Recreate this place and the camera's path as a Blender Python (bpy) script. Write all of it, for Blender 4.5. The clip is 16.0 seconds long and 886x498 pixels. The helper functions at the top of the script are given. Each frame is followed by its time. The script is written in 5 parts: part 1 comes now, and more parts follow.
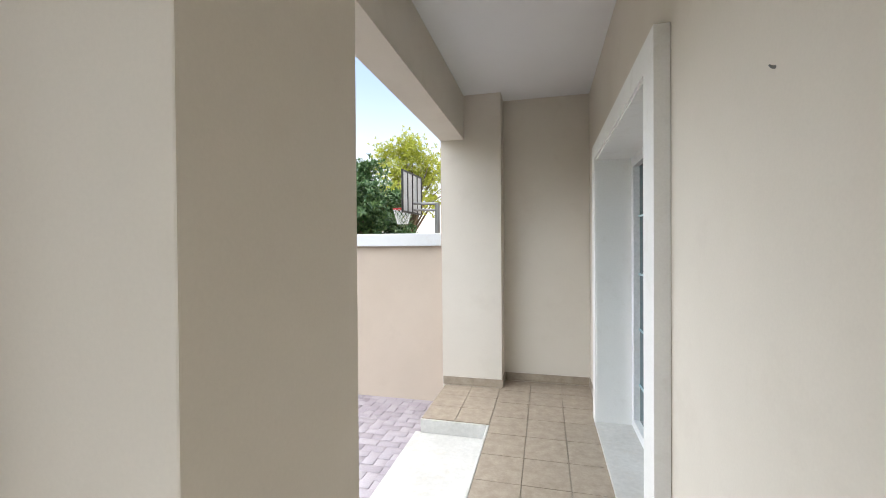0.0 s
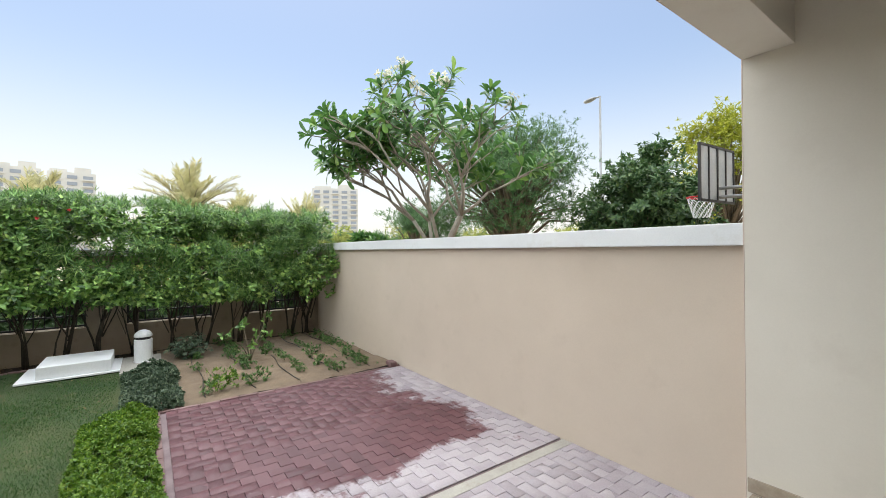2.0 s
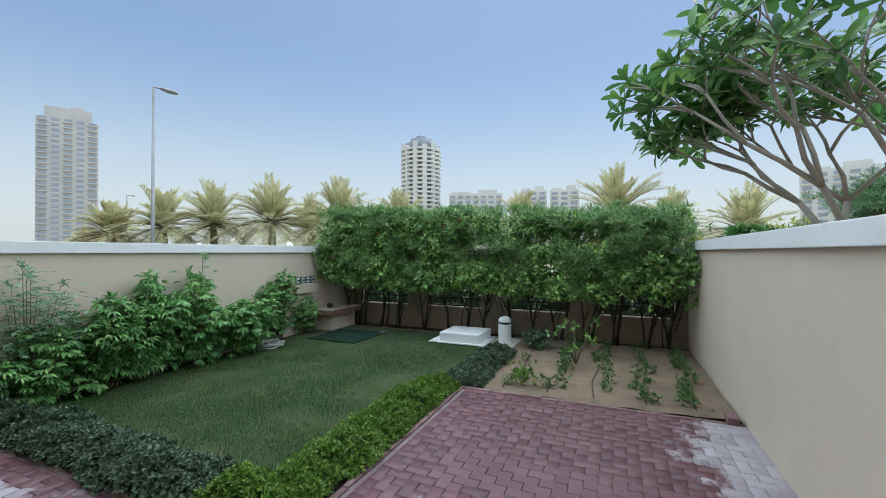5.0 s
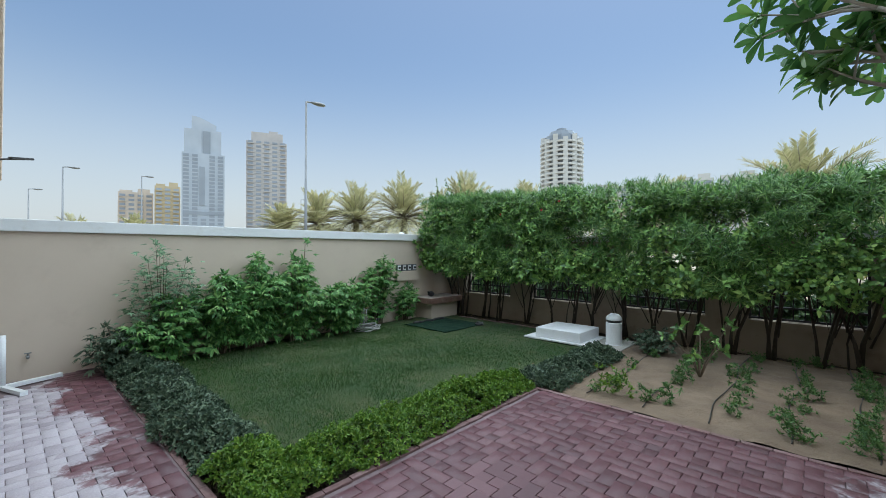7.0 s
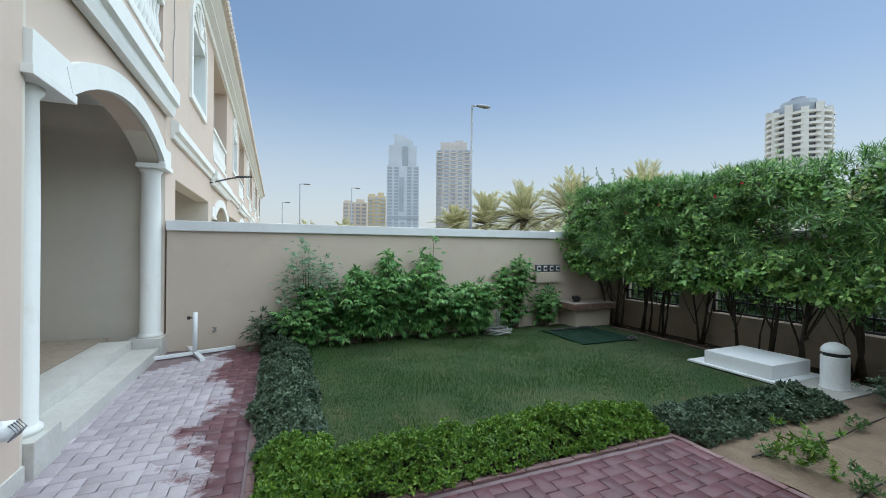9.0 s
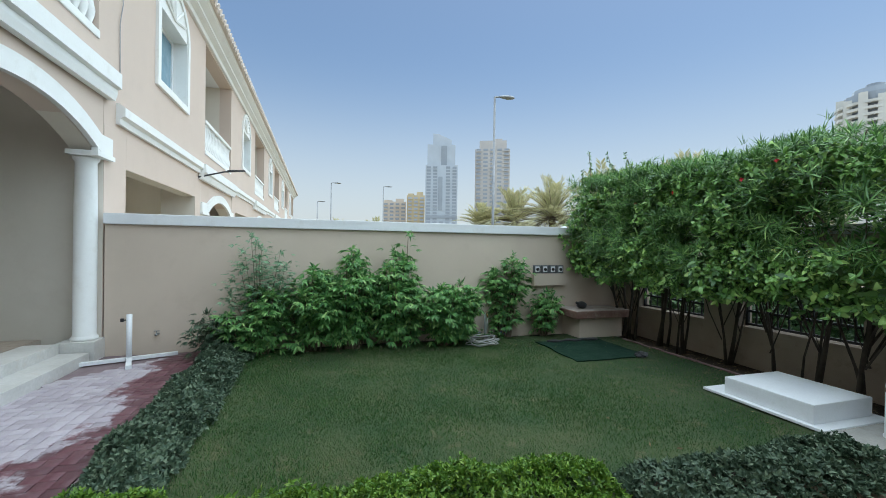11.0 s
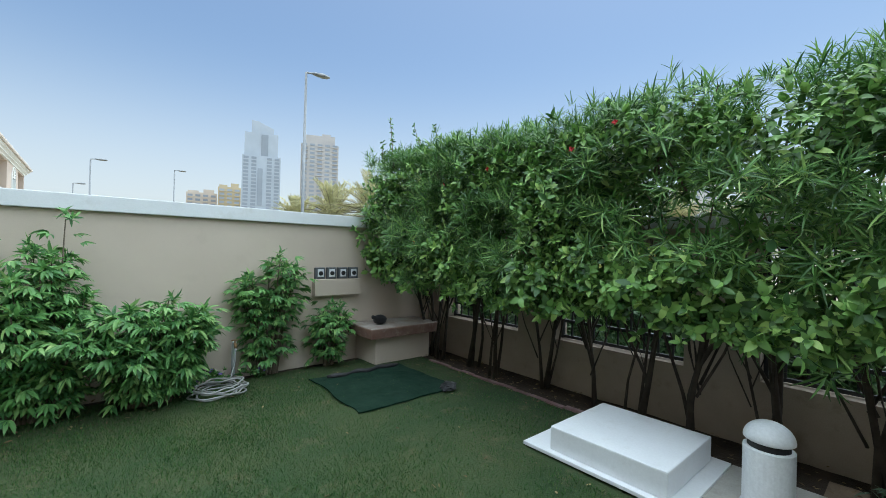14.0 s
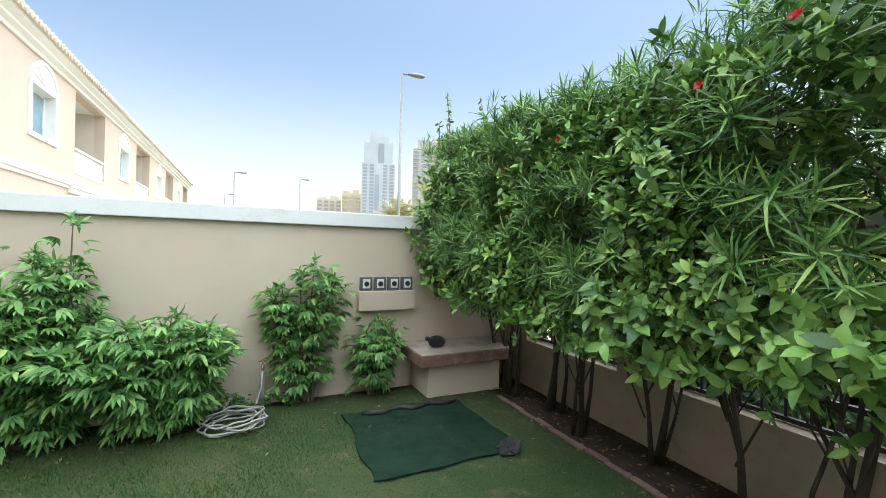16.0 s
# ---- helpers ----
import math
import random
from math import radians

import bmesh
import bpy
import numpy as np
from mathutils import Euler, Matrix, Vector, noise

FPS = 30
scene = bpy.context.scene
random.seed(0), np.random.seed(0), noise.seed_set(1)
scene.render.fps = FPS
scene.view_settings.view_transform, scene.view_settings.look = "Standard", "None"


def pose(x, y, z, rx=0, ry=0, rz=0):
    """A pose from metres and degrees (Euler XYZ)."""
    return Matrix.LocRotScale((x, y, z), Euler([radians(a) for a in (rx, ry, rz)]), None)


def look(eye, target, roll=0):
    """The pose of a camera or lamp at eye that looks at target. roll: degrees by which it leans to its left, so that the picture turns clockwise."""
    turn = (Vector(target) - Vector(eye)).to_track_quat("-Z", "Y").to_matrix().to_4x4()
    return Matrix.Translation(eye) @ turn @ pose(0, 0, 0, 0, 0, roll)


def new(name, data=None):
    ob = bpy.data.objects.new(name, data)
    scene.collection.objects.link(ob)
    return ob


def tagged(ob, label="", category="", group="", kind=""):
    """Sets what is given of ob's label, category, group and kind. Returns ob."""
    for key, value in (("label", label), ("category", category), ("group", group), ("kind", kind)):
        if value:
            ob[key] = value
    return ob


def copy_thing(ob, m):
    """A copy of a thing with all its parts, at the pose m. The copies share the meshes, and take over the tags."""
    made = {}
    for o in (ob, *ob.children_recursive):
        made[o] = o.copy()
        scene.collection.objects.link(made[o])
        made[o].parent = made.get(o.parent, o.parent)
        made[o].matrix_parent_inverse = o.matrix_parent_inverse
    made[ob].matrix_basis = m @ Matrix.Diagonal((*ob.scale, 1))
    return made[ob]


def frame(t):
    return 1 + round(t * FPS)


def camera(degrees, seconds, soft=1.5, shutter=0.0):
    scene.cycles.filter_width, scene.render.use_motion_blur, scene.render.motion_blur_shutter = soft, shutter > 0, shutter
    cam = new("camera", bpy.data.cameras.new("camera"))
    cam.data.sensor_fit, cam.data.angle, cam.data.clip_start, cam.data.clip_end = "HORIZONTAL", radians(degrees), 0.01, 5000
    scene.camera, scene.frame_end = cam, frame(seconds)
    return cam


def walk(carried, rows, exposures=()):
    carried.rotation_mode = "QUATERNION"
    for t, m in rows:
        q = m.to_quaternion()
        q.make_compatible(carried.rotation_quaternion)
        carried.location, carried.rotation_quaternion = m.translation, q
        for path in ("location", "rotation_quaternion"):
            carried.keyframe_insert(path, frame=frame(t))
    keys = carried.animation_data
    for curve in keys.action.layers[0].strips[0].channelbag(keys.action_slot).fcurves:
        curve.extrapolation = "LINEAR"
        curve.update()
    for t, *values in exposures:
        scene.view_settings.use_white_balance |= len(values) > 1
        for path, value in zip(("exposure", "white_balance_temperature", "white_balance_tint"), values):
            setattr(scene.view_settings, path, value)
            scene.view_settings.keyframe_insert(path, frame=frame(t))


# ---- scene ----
cam = camera(94.7, 16.0, soft=0.9)
METRES, EYE, TILT, LEAN, TURN = 9.9, 1.5, 0.0, 0.0, 14.0
ROWS = [
    (0.0, 0.0, 0.0, 0.0, -0.0, -0.56, 0.4),
    (0.5, 0.0031, 0.0372, -0.002, 0.89, -0.22, 0.37),
    (1.0, 0.0075, 0.0714, -0.0015, 8.76, -0.34, 0.39),
    (1.5, 0.0143, 0.1027, -0.002, 23.48, -0.21, 0.53),
    (2.0, 0.0188, 0.1343, -0.0021, 40.12, 0.09, 0.48),
    (2.5, 0.0252, 0.1683, -0.0009, 54.56, 0.18, 0.39),
    (3.0, 0.032, 0.205, -0.0007, 67.34, 0.21, 0.4),
    (3.5, 0.0335, 0.2435, 0.0004, 76.39, 0.2, 0.23),
    (4.0, 0.034, 0.2776, 0.0009, 83.28, 0.1, 0.15),
    (4.5, 0.029, 0.3066, -0.0002, 91.8, 0.28, 0.11),
    (7.0, -0.0583, 0.3946, -0.0234, 118.67, 0.01, -0.23),
    (7.5, -0.0764, 0.4045, -0.0251, 123.58, -0.07, -0.27),
    (8.0, -0.0978, 0.4146, -0.0243, 130.62, -0.06, -0.26),
    (8.5, -0.1249, 0.4205, -0.0255, 138.56, -0.02, -0.28),
    (11.0, -0.2871, 0.4069, -0.0286, 149.08, -0.27, -0.85),
    (11.5, -0.3198, 0.3902, -0.0298, 149.77, -0.51, -0.92),
    (12.0, -0.3497, 0.3689, -0.0301, 149.29, -0.48, -1.11),
    (12.5, -0.379, 0.3485, -0.0317, 147.9, -0.5, -1.36),
    (13.0, -0.4061, 0.3292, -0.0329, 144.14, -0.37, -1.51),
    (13.5, -0.4342, 0.3123, -0.0319, 136.37, -0.13, -1.42),
    (14.0, -0.4633, 0.3031, -0.0328, 125.35, 0.24, -1.46),
    (14.5, -0.4948, 0.2944, -0.0326, 120.97, 0.45, -1.36),
    (15.0, -0.5217, 0.283, -0.0315, 121.51, 0.36, -1.31),
    (15.5, -0.5523, 0.2712, -0.0267, 128.54, 0.14, -1.4),
    (16.0, -0.5771, 0.2681, -0.0253, 140.46, -0.08, -1.48),
]
walk(cam, [(t, pose(0, 0, EYE, TILT, LEAN, TURN) @ pose(METRES * x, METRES * y, METRES * z, 90 + pitch, roll, yaw)) for t, x, y, z, yaw, pitch, roll in ROWS],
     [(0.0, 1.25, 7250, 18), (0.5, 1.12, 7250, 18), (1.0, 1.05, 7250, 18), (1.5, 0.92, 7600, 17), (2.5, 0.66, 7250, 13), (3.5, 0.46, 6650, 9), (4.5, 0.32, 6500, 9), (7.0, 0.20, 6450, 9), (8.5, 0.20, 6450, 9),
      (12.5, 0.25, 6450, 8), (14.0, 0.40, 6450, 8), (15.0, 0.72, 6750, 9), (16.0, 0.95, 7200, 11)])

# ---- light ----
world = bpy.data.worlds.new("sky_world")
world.use_nodes = True
scene.world = world
SUN_EL, SUN_AZ = radians(78), radians(275)      # broad hazy sun; azimuth clockwise from +y
wn = world.node_tree
sky = wn.nodes.new("ShaderNodeTexSky")
sky.sky_type, sky.sun_disc = "NISHITA", False
sky.sun_elevation, sky.sun_rotation = SUN_EL, SUN_AZ
sky.altitude, sky.air_density, sky.dust_density, sky.ozone_density = 0, 1.0, 2.0, 0.5
tone = wn.nodes.new("ShaderNodeMix")
tone.data_type, tone.blend_type = "RGBA", "MULTIPLY"
tone.inputs[0].default_value = 1.0
tone.inputs[7].default_value = (0.87, 0.98, 1.02, 1)
wn.links.new(sky.outputs[0], tone.inputs[6])
# dusty haze thickening towards the horizon
up = wn.nodes.new("ShaderNodeSeparateXYZ")
wn.links.new(wn.nodes.new("ShaderNodeTexCoord").outputs["Generated"], up.inputs[0])
veil = wn.nodes.new("ShaderNodeMapRange")
veil.interpolation_type = "SMOOTHERSTEP"
veil.inputs["From Min"].default_value, veil.inputs["From Max"].default_value = -0.05, 0.48
veil.inputs["To Min"].default_value, veil.inputs["To Max"].default_value = 0.8, 0.0
wn.links.new(up.outputs[2], veil.inputs["Value"])
haze = wn.nodes.new("ShaderNodeMix")
haze.data_type = "RGBA"
haze.inputs[7].default_value = (4.7, 5.1, 5.4, 1)
wn.links.new(veil.outputs[0], haze.inputs[0])
wn.links.new(tone.outputs[2], haze.inputs[6])
wn.links.new(haze.outputs[2], wn.nodes["Background"].inputs[0])
wn.nodes["Background"].inputs[1].default_value = 0.128
sun = new("sun", bpy.data.lights.new("sun", "SUN"))
sun.data.energy, sun.data.angle, sun.data.color = 5.0, radians(140), (0.80, 0.94, 1.0)
sun_from = Vector((math.sin(SUN_AZ) * math.cos(SUN_EL), math.cos(SUN_AZ) * math.cos(SUN_EL), math.sin(SUN_EL)))
sun.matrix_world = look(sun_from * 60, (0, 0, 0))


# ---- materials ----
def material(name, rough=0.7, metal=0.0, spec=0.5):
    m = bpy.data.materials.new(name)
    m.use_nodes = True
    b = m.node_tree.nodes["Principled BSDF"]
    b.inputs["Roughness"].default_value = rough
    b.inputs["Metallic"].default_value = metal
    b.inputs["Specular IOR Level"].default_value = spec
    return m, m.node_tree, b


def ramp(nt, fac, stops):
    r = nt.nodes.new("ShaderNodeValToRGB")
    els = r.color_ramp.elements
    while len(els) < len(stops):
        els.new(0.5)
    for e, (p, c) in zip(els, stops):
        e.position, e.color = p, (*c, 1) if len(c) == 3 else c
    nt.links.new(fac, r.inputs[0])
    return r.outputs[0]


def noise_tex(nt, scale, detail=4, rough=0.6, vec=None):
    n = nt.nodes.new("ShaderNodeTexNoise")
    n.inputs["Scale"].default_value, n.inputs["Detail"].default_value, n.inputs["Roughness"].default_value = scale, detail, rough
    if vec is None:
        vec = nt.nodes.new("ShaderNodeNewGeometry").outputs["Position"]
    nt.links.new(vec, n.inputs["Vector"])
    return n.outputs["Fac"]


def mix(nt, fac, a, b, mode="MIX"):
    n = nt.nodes.new("ShaderNodeMix")
    n.data_type, n.blend_type = "RGBA", mode
    for sock, v in ((n.inputs[0], fac), (n.inputs[6], a), (n.inputs[7], b)):
        if isinstance(v, (int, float)):
            sock.default_value = v
        elif isinstance(v, tuple):
            sock.default_value = (*v, 1)
        else:
            nt.links.new(v, sock)
    return n.outputs[2]


def bump(nt, b, height, strength=0.3, dist=0.01):
    n = nt.nodes.new("ShaderNodeBump")
    n.inputs["Strength"].default_value, n.inputs["Distance"].default_value = strength, dist
    nt.links.new(height, n.inputs["Height"])
    nt.links.new(n.outputs[0], b.inputs["Normal"])


def surface(name, c1, c2, scale=2.0, fine=60, rough=0.8, bump_s=0.25, bump_d=0.004, dirt=None, metal=0.0, spec=0.4, rnd=0.0, grain_mix=0.35):
    """Two-scale procedural surface: broad blotches, fine grain, relief, optional dirt spots and per-object variation."""
    m, nt, b = material(name, rough, metal, spec)
    broad = noise_tex(nt, scale, 5)
    col = ramp(nt, broad, [(0.3, c1), (0.7, c2)])
    grain = noise_tex(nt, fine, 3)
    col = mix(nt, grain_mix, col, ramp(nt, grain, [(0.3, (0.62, 0.62, 0.62)), (0.7, (1.0, 1.0, 1.0))]), "MULTIPLY")
    if dirt:
        spot = noise_tex(nt, scale * 3.1, 8, 0.7)
        col = mix(nt, ramp(nt, spot, [(0.55, (0, 0, 0)), (0.75, (0.6, 0.6, 0.6))]), col, dirt)
    if rnd:
        oi = nt.nodes.new("ShaderNodeObjectInfo").outputs["Random"]
        col = mix(nt, 1.0, col, ramp(nt, oi, [(0, (1 - rnd,) * 3), (1, (1, 1, 1))]), "MULTIPLY")
    nt.links.new(col, b.inputs["Base Color"])
    if bump_s:
        bump(nt, b, grain, bump_s, bump_d)
    return m


def leaf_mat(name, dark, light, rough=0.45, trans=0.35, tip=None):
    """Leaves: each one takes its own tone; thin, so some light comes through."""
    m, nt, b = material(name, rough, 0, 0.4)
    isl = nt.nodes.new("ShaderNodeNewGeometry").outputs["Random Per Island"]
    stops = [(0.0, dark), (0.75, light)] + ([(1.0, tip)] if tip else [])
    col = ramp(nt, isl, stops)
    col = mix(nt, 0.5, col, ramp(nt, noise_tex(nt, 1.7, 3), [(0.3, (0.55, 0.6, 0.5)), (0.7, (1.15, 1.1, 1.0))]), "MULTIPLY")
    nt.links.new(col, b.inputs["Base Color"])
    t = nt.nodes.new("ShaderNodeBsdfTranslucent")
    nt.links.new(col, t.inputs[0])
    ms = nt.nodes.new("ShaderNodeMixShader")
    ms.inputs[0].default_value = trans
    nt.links.new(b.outputs[0], ms.inputs[1])
    nt.links.new(t.outputs[0], ms.inputs[2])
    nt.links.new(ms.outputs[0], nt.nodes["Material Output"].inputs[0])
    return m


def wet_brick():
    """Red pavers, dry and pale pink or wet and dark in patches with broken edges."""
    m, nt, b = material("red_pavers", 0.7, 0, 0.5)
    pos = nt.nodes.new("ShaderNodeNewGeometry").outputs["Position"]
    oi = nt.nodes.new("ShaderNodeObjectInfo").outputs["Random"]
    isl = nt.nodes.new("ShaderNodeNewGeometry").outputs["Random Per Island"]
    add = nt.nodes.new("ShaderNodeMath")
    add.operation = "ADD"
    nt.links.new(oi, add.inputs[0])
    nt.links.new(isl, add.inputs[1])
    fr = nt.nodes.new("ShaderNodeMath")
    fr.operation = "FRACT"
    nt.links.new(add.outputs[0], fr.inputs[0])
    tone = fr.outputs[0]
    grain = noise_tex(nt, 90, 4)
    sep = nt.nodes.new("ShaderNodeSeparateXYZ")
    nt.links.new(pos, sep.inputs[0])

    def math2(op, a, c):
        n = nt.nodes.new("ShaderNodeMath")
        n.operation = op
        for s, v in zip(n.inputs, (a, c)):
            if isinstance(v, (int, float)):
                s.default_value = v
            else:
                nt.links.new(v, s)
        return n.outputs[0]
    # a hosed-down stretch: away from the house step and from the boundary wall
    edge = math2("ADD", 1.95, math2("MULTIPLY", math2("MINIMUM", math2("MAXIMUM", math2("SUBTRACT", sep.outputs[1], 0.7), 0.0), 1.2), 0.75))
    dx = math2("SUBTRACT", math2("MULTIPLY", sep.outputs[0], -1.0), edge)
    dy = math2("SUBTRACT", 4.0, sep.outputs[1])
    wet = math2("MINIMUM", dx, dy)
    wob = math2("MULTIPLY", math2("SUBTRACT", noise_tex(nt, 1.3, 8, 0.72), 0.5), 2.4)
    wet = math2("ADD", math2("ADD", wet, wob), math2("MULTIPLY", math2("SUBTRACT", tone, 0.5), 0.16))
    wetf = ramp(nt, wet, [(0.0, (0, 0, 0)), (0.14, (1, 1, 1))])
    dry = ramp(nt, tone, [(0, (0.30, 0.26, 0.29)), (0.5, (0.37, 0.325, 0.36)), (1, (0.43, 0.385, 0.42))])
    dry = mix(nt, ramp(nt, noise_tex(nt, 3.0, 6, 0.7), [(0.4, (0, 0, 0)), (0.7, (0.6, 0.6, 0.6))]), dry, (0.45, 0.415, 0.44))
    damp = ramp(nt, tone, [(0, (0.084, 0.030, 0.039)), (0.6, (0.118, 0.043, 0.054)), (1, (0.145, 0.061, 0.073))])
    col = mix(nt, wetf, dry, damp)
    col = mix(nt, 0.4, col, ramp(nt, grain, [(0.3, (0.6, 0.6, 0.6)), (0.7, (1.1, 1.1, 1.1))]), "MULTIPLY")
    nt.links.new(col, b.inputs["Base Color"])
    nt.links.new(ramp(nt, wetf, [(0, (0.85, 0.85, 0.85)), (1, (0.5, 0.5, 0.5))]), b.inputs["Roughness"])
    bump(nt, b, grain, 0.35, 0.004)
    return m


RENDER_TAN = surface("tan_render", (0.55, 0.455, 0.37), (0.60, 0.50, 0.41), 1.1, 140, 0.9, 0.15, 0.002, (0.50, 0.41, 0.33), grain_mix=0.12)
RENDER_PORCH = surface("beige_porch_paint", (0.62, 0.565, 0.49), (0.67, 0.615, 0.54), 0.9, 130, 0.9, 0.1, 0.002, (0.58, 0.52, 0.45), grain_mix=0.08)
RENDER_PINK = surface("pink_render", (0.57, 0.46, 0.39), (0.61, 0.495, 0.42), 0.7, 120, 0.9, 0.15, 0.002, (0.52, 0.42, 0.355), grain_mix=0.12)
WHITE_TRIM = surface("white_trim_paint", (0.74, 0.74, 0.72), (0.80, 0.80, 0.78), 1.5, 90, 0.7, 0.15, 0.002, (0.62, 0.60, 0.55), grain_mix=0.12)
COPING = surface("white_coping_paint", (0.68, 0.69, 0.70), (0.76, 0.77, 0.78), 1.2, 80, 0.65, 0.2, 0.002, (0.55, 0.52, 0.47), grain_mix=0.15)
CEIL = surface("white_ceiling_paint", (0.70, 0.70, 0.70), (0.74, 0.74, 0.74), 1.0, 120, 0.9, 0.1, 0.002, grain_mix=0.10)
MARBLE = surface("pale_marble", (0.54, 0.525, 0.495), (0.65, 0.64, 0.615), 3.0, 30, 0.35, 0.05, 0.001, (0.52, 0.45, 0.36), rnd=0.08)
TILE = surface("beige_mottled_tile", (0.31, 0.245, 0.19), (0.43, 0.355, 0.28), 14.0, 50, 0.4, 0.1, 0.002, (0.27, 0.21, 0.16), rnd=0.06)
JOINT = surface("paver_joint_sand", (0.16, 0.115, 0.125), (0.24, 0.185, 0.195), 6, 80, 0.95)
GROUT = surface("grout", (0.40, 0.345, 0.285), (0.46, 0.40, 0.335), 8, 80, 0.9)
PVC = surface("white_door_frame", (0.78, 0.79, 0.80), (0.82, 0.83, 0.84), 2, 50, 0.3, 0)
PIPE = surface("white_painted_metal", (0.74, 0.76, 0.78), (0.80, 0.82, 0.84), 4, 60, 0.35, 0.05, 0.001)
STEEL = surface("galvanised_steel", (0.216, 0.222, 0.228), (0.276, 0.282, 0.288), 6, 60, 0.45, 0.1, 0.001, None, 0.6)
BLACK = surface("black_metal", (0.018, 0.018, 0.02), (0.03, 0.03, 0.032), 6, 60, 0.5, 0.1, 0.001)
CONCRETE = surface("painted_concrete", (0.76, 0.77, 0.79), (0.82, 0.83, 0.85), 2.5, 70, 0.5, 0.2, 0.002, (0.62, 0.62, 0.6), grain_mix=0.15)
RAWCON = surface("raw_concrete", (0.36, 0.34, 0.31), (0.46, 0.44, 0.40), 4, 70, 0.85, 0.4, 0.004, (0.25, 0.22, 0.19))
BENCHTOP = surface("worn_red_slab", (0.16, 0.075, 0.055), (0.27, 0.17, 0.13), 5, 60, 0.75, 0.4, 0.005, (0.42, 0.37, 0.33))
BENCHWORN = surface("worn_slab_top", (0.30, 0.23, 0.19), (0.46, 0.41, 0.37), 4, 60, 0.8, 0.4, 0.004, (0.10, 0.055, 0.04))
HEDGEBARK = surface("dark_stem_bark", (0.034, 0.026, 0.020), (0.075, 0.058, 0.045), 9, 50, 0.9, 0.6, 0.01)
# the hedge's shade is put into this darker tan, with dirt spots on top
RENDER_TAN_SHADED = surface("weathered_shaded_tan_render", (0.33, 0.27, 0.21), (0.43, 0.35, 0.28), 1.6, 120, 0.92, 0.4, 0.004, (0.17, 0.135, 0.10))
BARK = surface("bark", (0.12, 0.09, 0.065), (0.2, 0.155, 0.115), 9, 50, 0.9, 0.6, 0.01)
PALEBARK = surface("pale_bark", (0.27, 0.235, 0.20), (0.38, 0.335, 0.29), 7, 50, 0.85, 0.5, 0.008)
# brown soil darkened to hold the shade under the planting
SOIL = surface("shade_dark_soil", (0.028, 0.019, 0.012), (0.061, 0.041, 0.028), 4, 45, 0.95, 0.9, 0.03)
SAND = surface("sandy_soil", (0.155, 0.11, 0.078), (0.25, 0.185, 0.13), 2.4, 55, 0.95, 0.8, 0.02, (0.10, 0.07, 0.05))
TURF = surface("turf_soil", (0.022, 0.055, 0.016), (0.060, 0.078, 0.028), 1.6, 60, 0.95, 0.8, 0.02, (0.17, 0.13, 0.075))
HOSE = surface("grey_hose", (0.331, 0.338, 0.324), (0.403, 0.410, 0.396), 9, 60, 0.45, 0.05, 0.001)
DRIP = surface("black_drip_pipe", (0.02, 0.017, 0.015), (0.04, 0.035, 0.03), 9, 60, 0.5, 0.05, 0.001)
NETTING = surface("dark_green_mat", (0.009, 0.028, 0.018), (0.020, 0.046, 0.031), 4, 120, 0.98, 0.8, 0.008, (0.005, 0.009, 0.007), 0.0, 0.08)
TERRAIN = surface("dry_ground", (0.34, 0.28, 0.20), (0.44, 0.37, 0.27), 0.05, 3, 0.95, 0.3, 0.02)
ROOFTILE = surface("clay_roof_tile", (0.60, 0.52, 0.46), (0.68, 0.60, 0.54), 3, 40, 0.8, 0.3, 0.004)
PAVER = wet_brick()
KERBRED = surface("red_kerb", (0.180, 0.090, 0.090), (0.270, 0.180, 0.180), 5, 60, 0.8, 0.3, 0.004, rnd=0.2)
GLASS, _nt, _b = material("dark_door_glass", 0.04, 0, 0.6)
_b.inputs["Base Color"].default_value = (0.02, 0.075, 0.088, 1)
# curtain tone with a blue sky reflection put into the glass colour
CURTAINED = surface("curtained_window_glass", (0.14, 0.26, 0.34), (0.24, 0.38, 0.46), 2.5, 20, 0.08, 0, 0.001, None, 0.0, 0.6)
L_HEDGE = leaf_mat("oleander_leaf", (0.03, 0.09, 0.028), (0.16, 0.34, 0.095), 0.33, 0.2, (0.34, 0.52, 0.16))
L_BROAD = leaf_mat("hibiscus_leaf", (0.035, 0.10, 0.03), (0.21, 0.41, 0.105), 0.36, 0.2, (0.43, 0.62, 0.19))
L_SHRUB = leaf_mat("shrub_leaf", (0.055, 0.17, 0.06), (0.19, 0.42, 0.13), 0.40, 0.3, (0.36, 0.54, 0.20))
L_LIME = leaf_mat("lime_groundcover", (0.05, 0.135, 0.02), (0.16, 0.30, 0.042), 0.45, 0.3, (0.25, 0.37, 0.06))
L_GREY = leaf_mat("grey_green_groundcover", (0.035, 0.07, 0.045), (0.10, 0.155, 0.10), 0.55, 0.2, (0.18, 0.24, 0.16))
L_FRANGI = leaf_mat("frangipani_leaf", (0.042, 0.126, 0.042), (0.119, 0.280, 0.077), 0.35, 0.3, (0.238, 0.392, 0.098))
L_TREE = leaf_mat("tree_leaf", (0.028, 0.083, 0.033), (0.088, 0.176, 0.066), 0.45, 0.25, (0.154, 0.242, 0.088))
L_FEATHER = leaf_mat("feathery_leaf", (0.042, 0.119, 0.049), (0.126, 0.252, 0.098), 0.5, 0.35)
# bright yellow-green with the full sun put into the leaf colour
L_YELLOW = leaf_mat("sunlit_tint_tree_leaf", (0.20, 0.24, 0.03), (0.42, 0.44, 0.06), 0.5, 0.45)
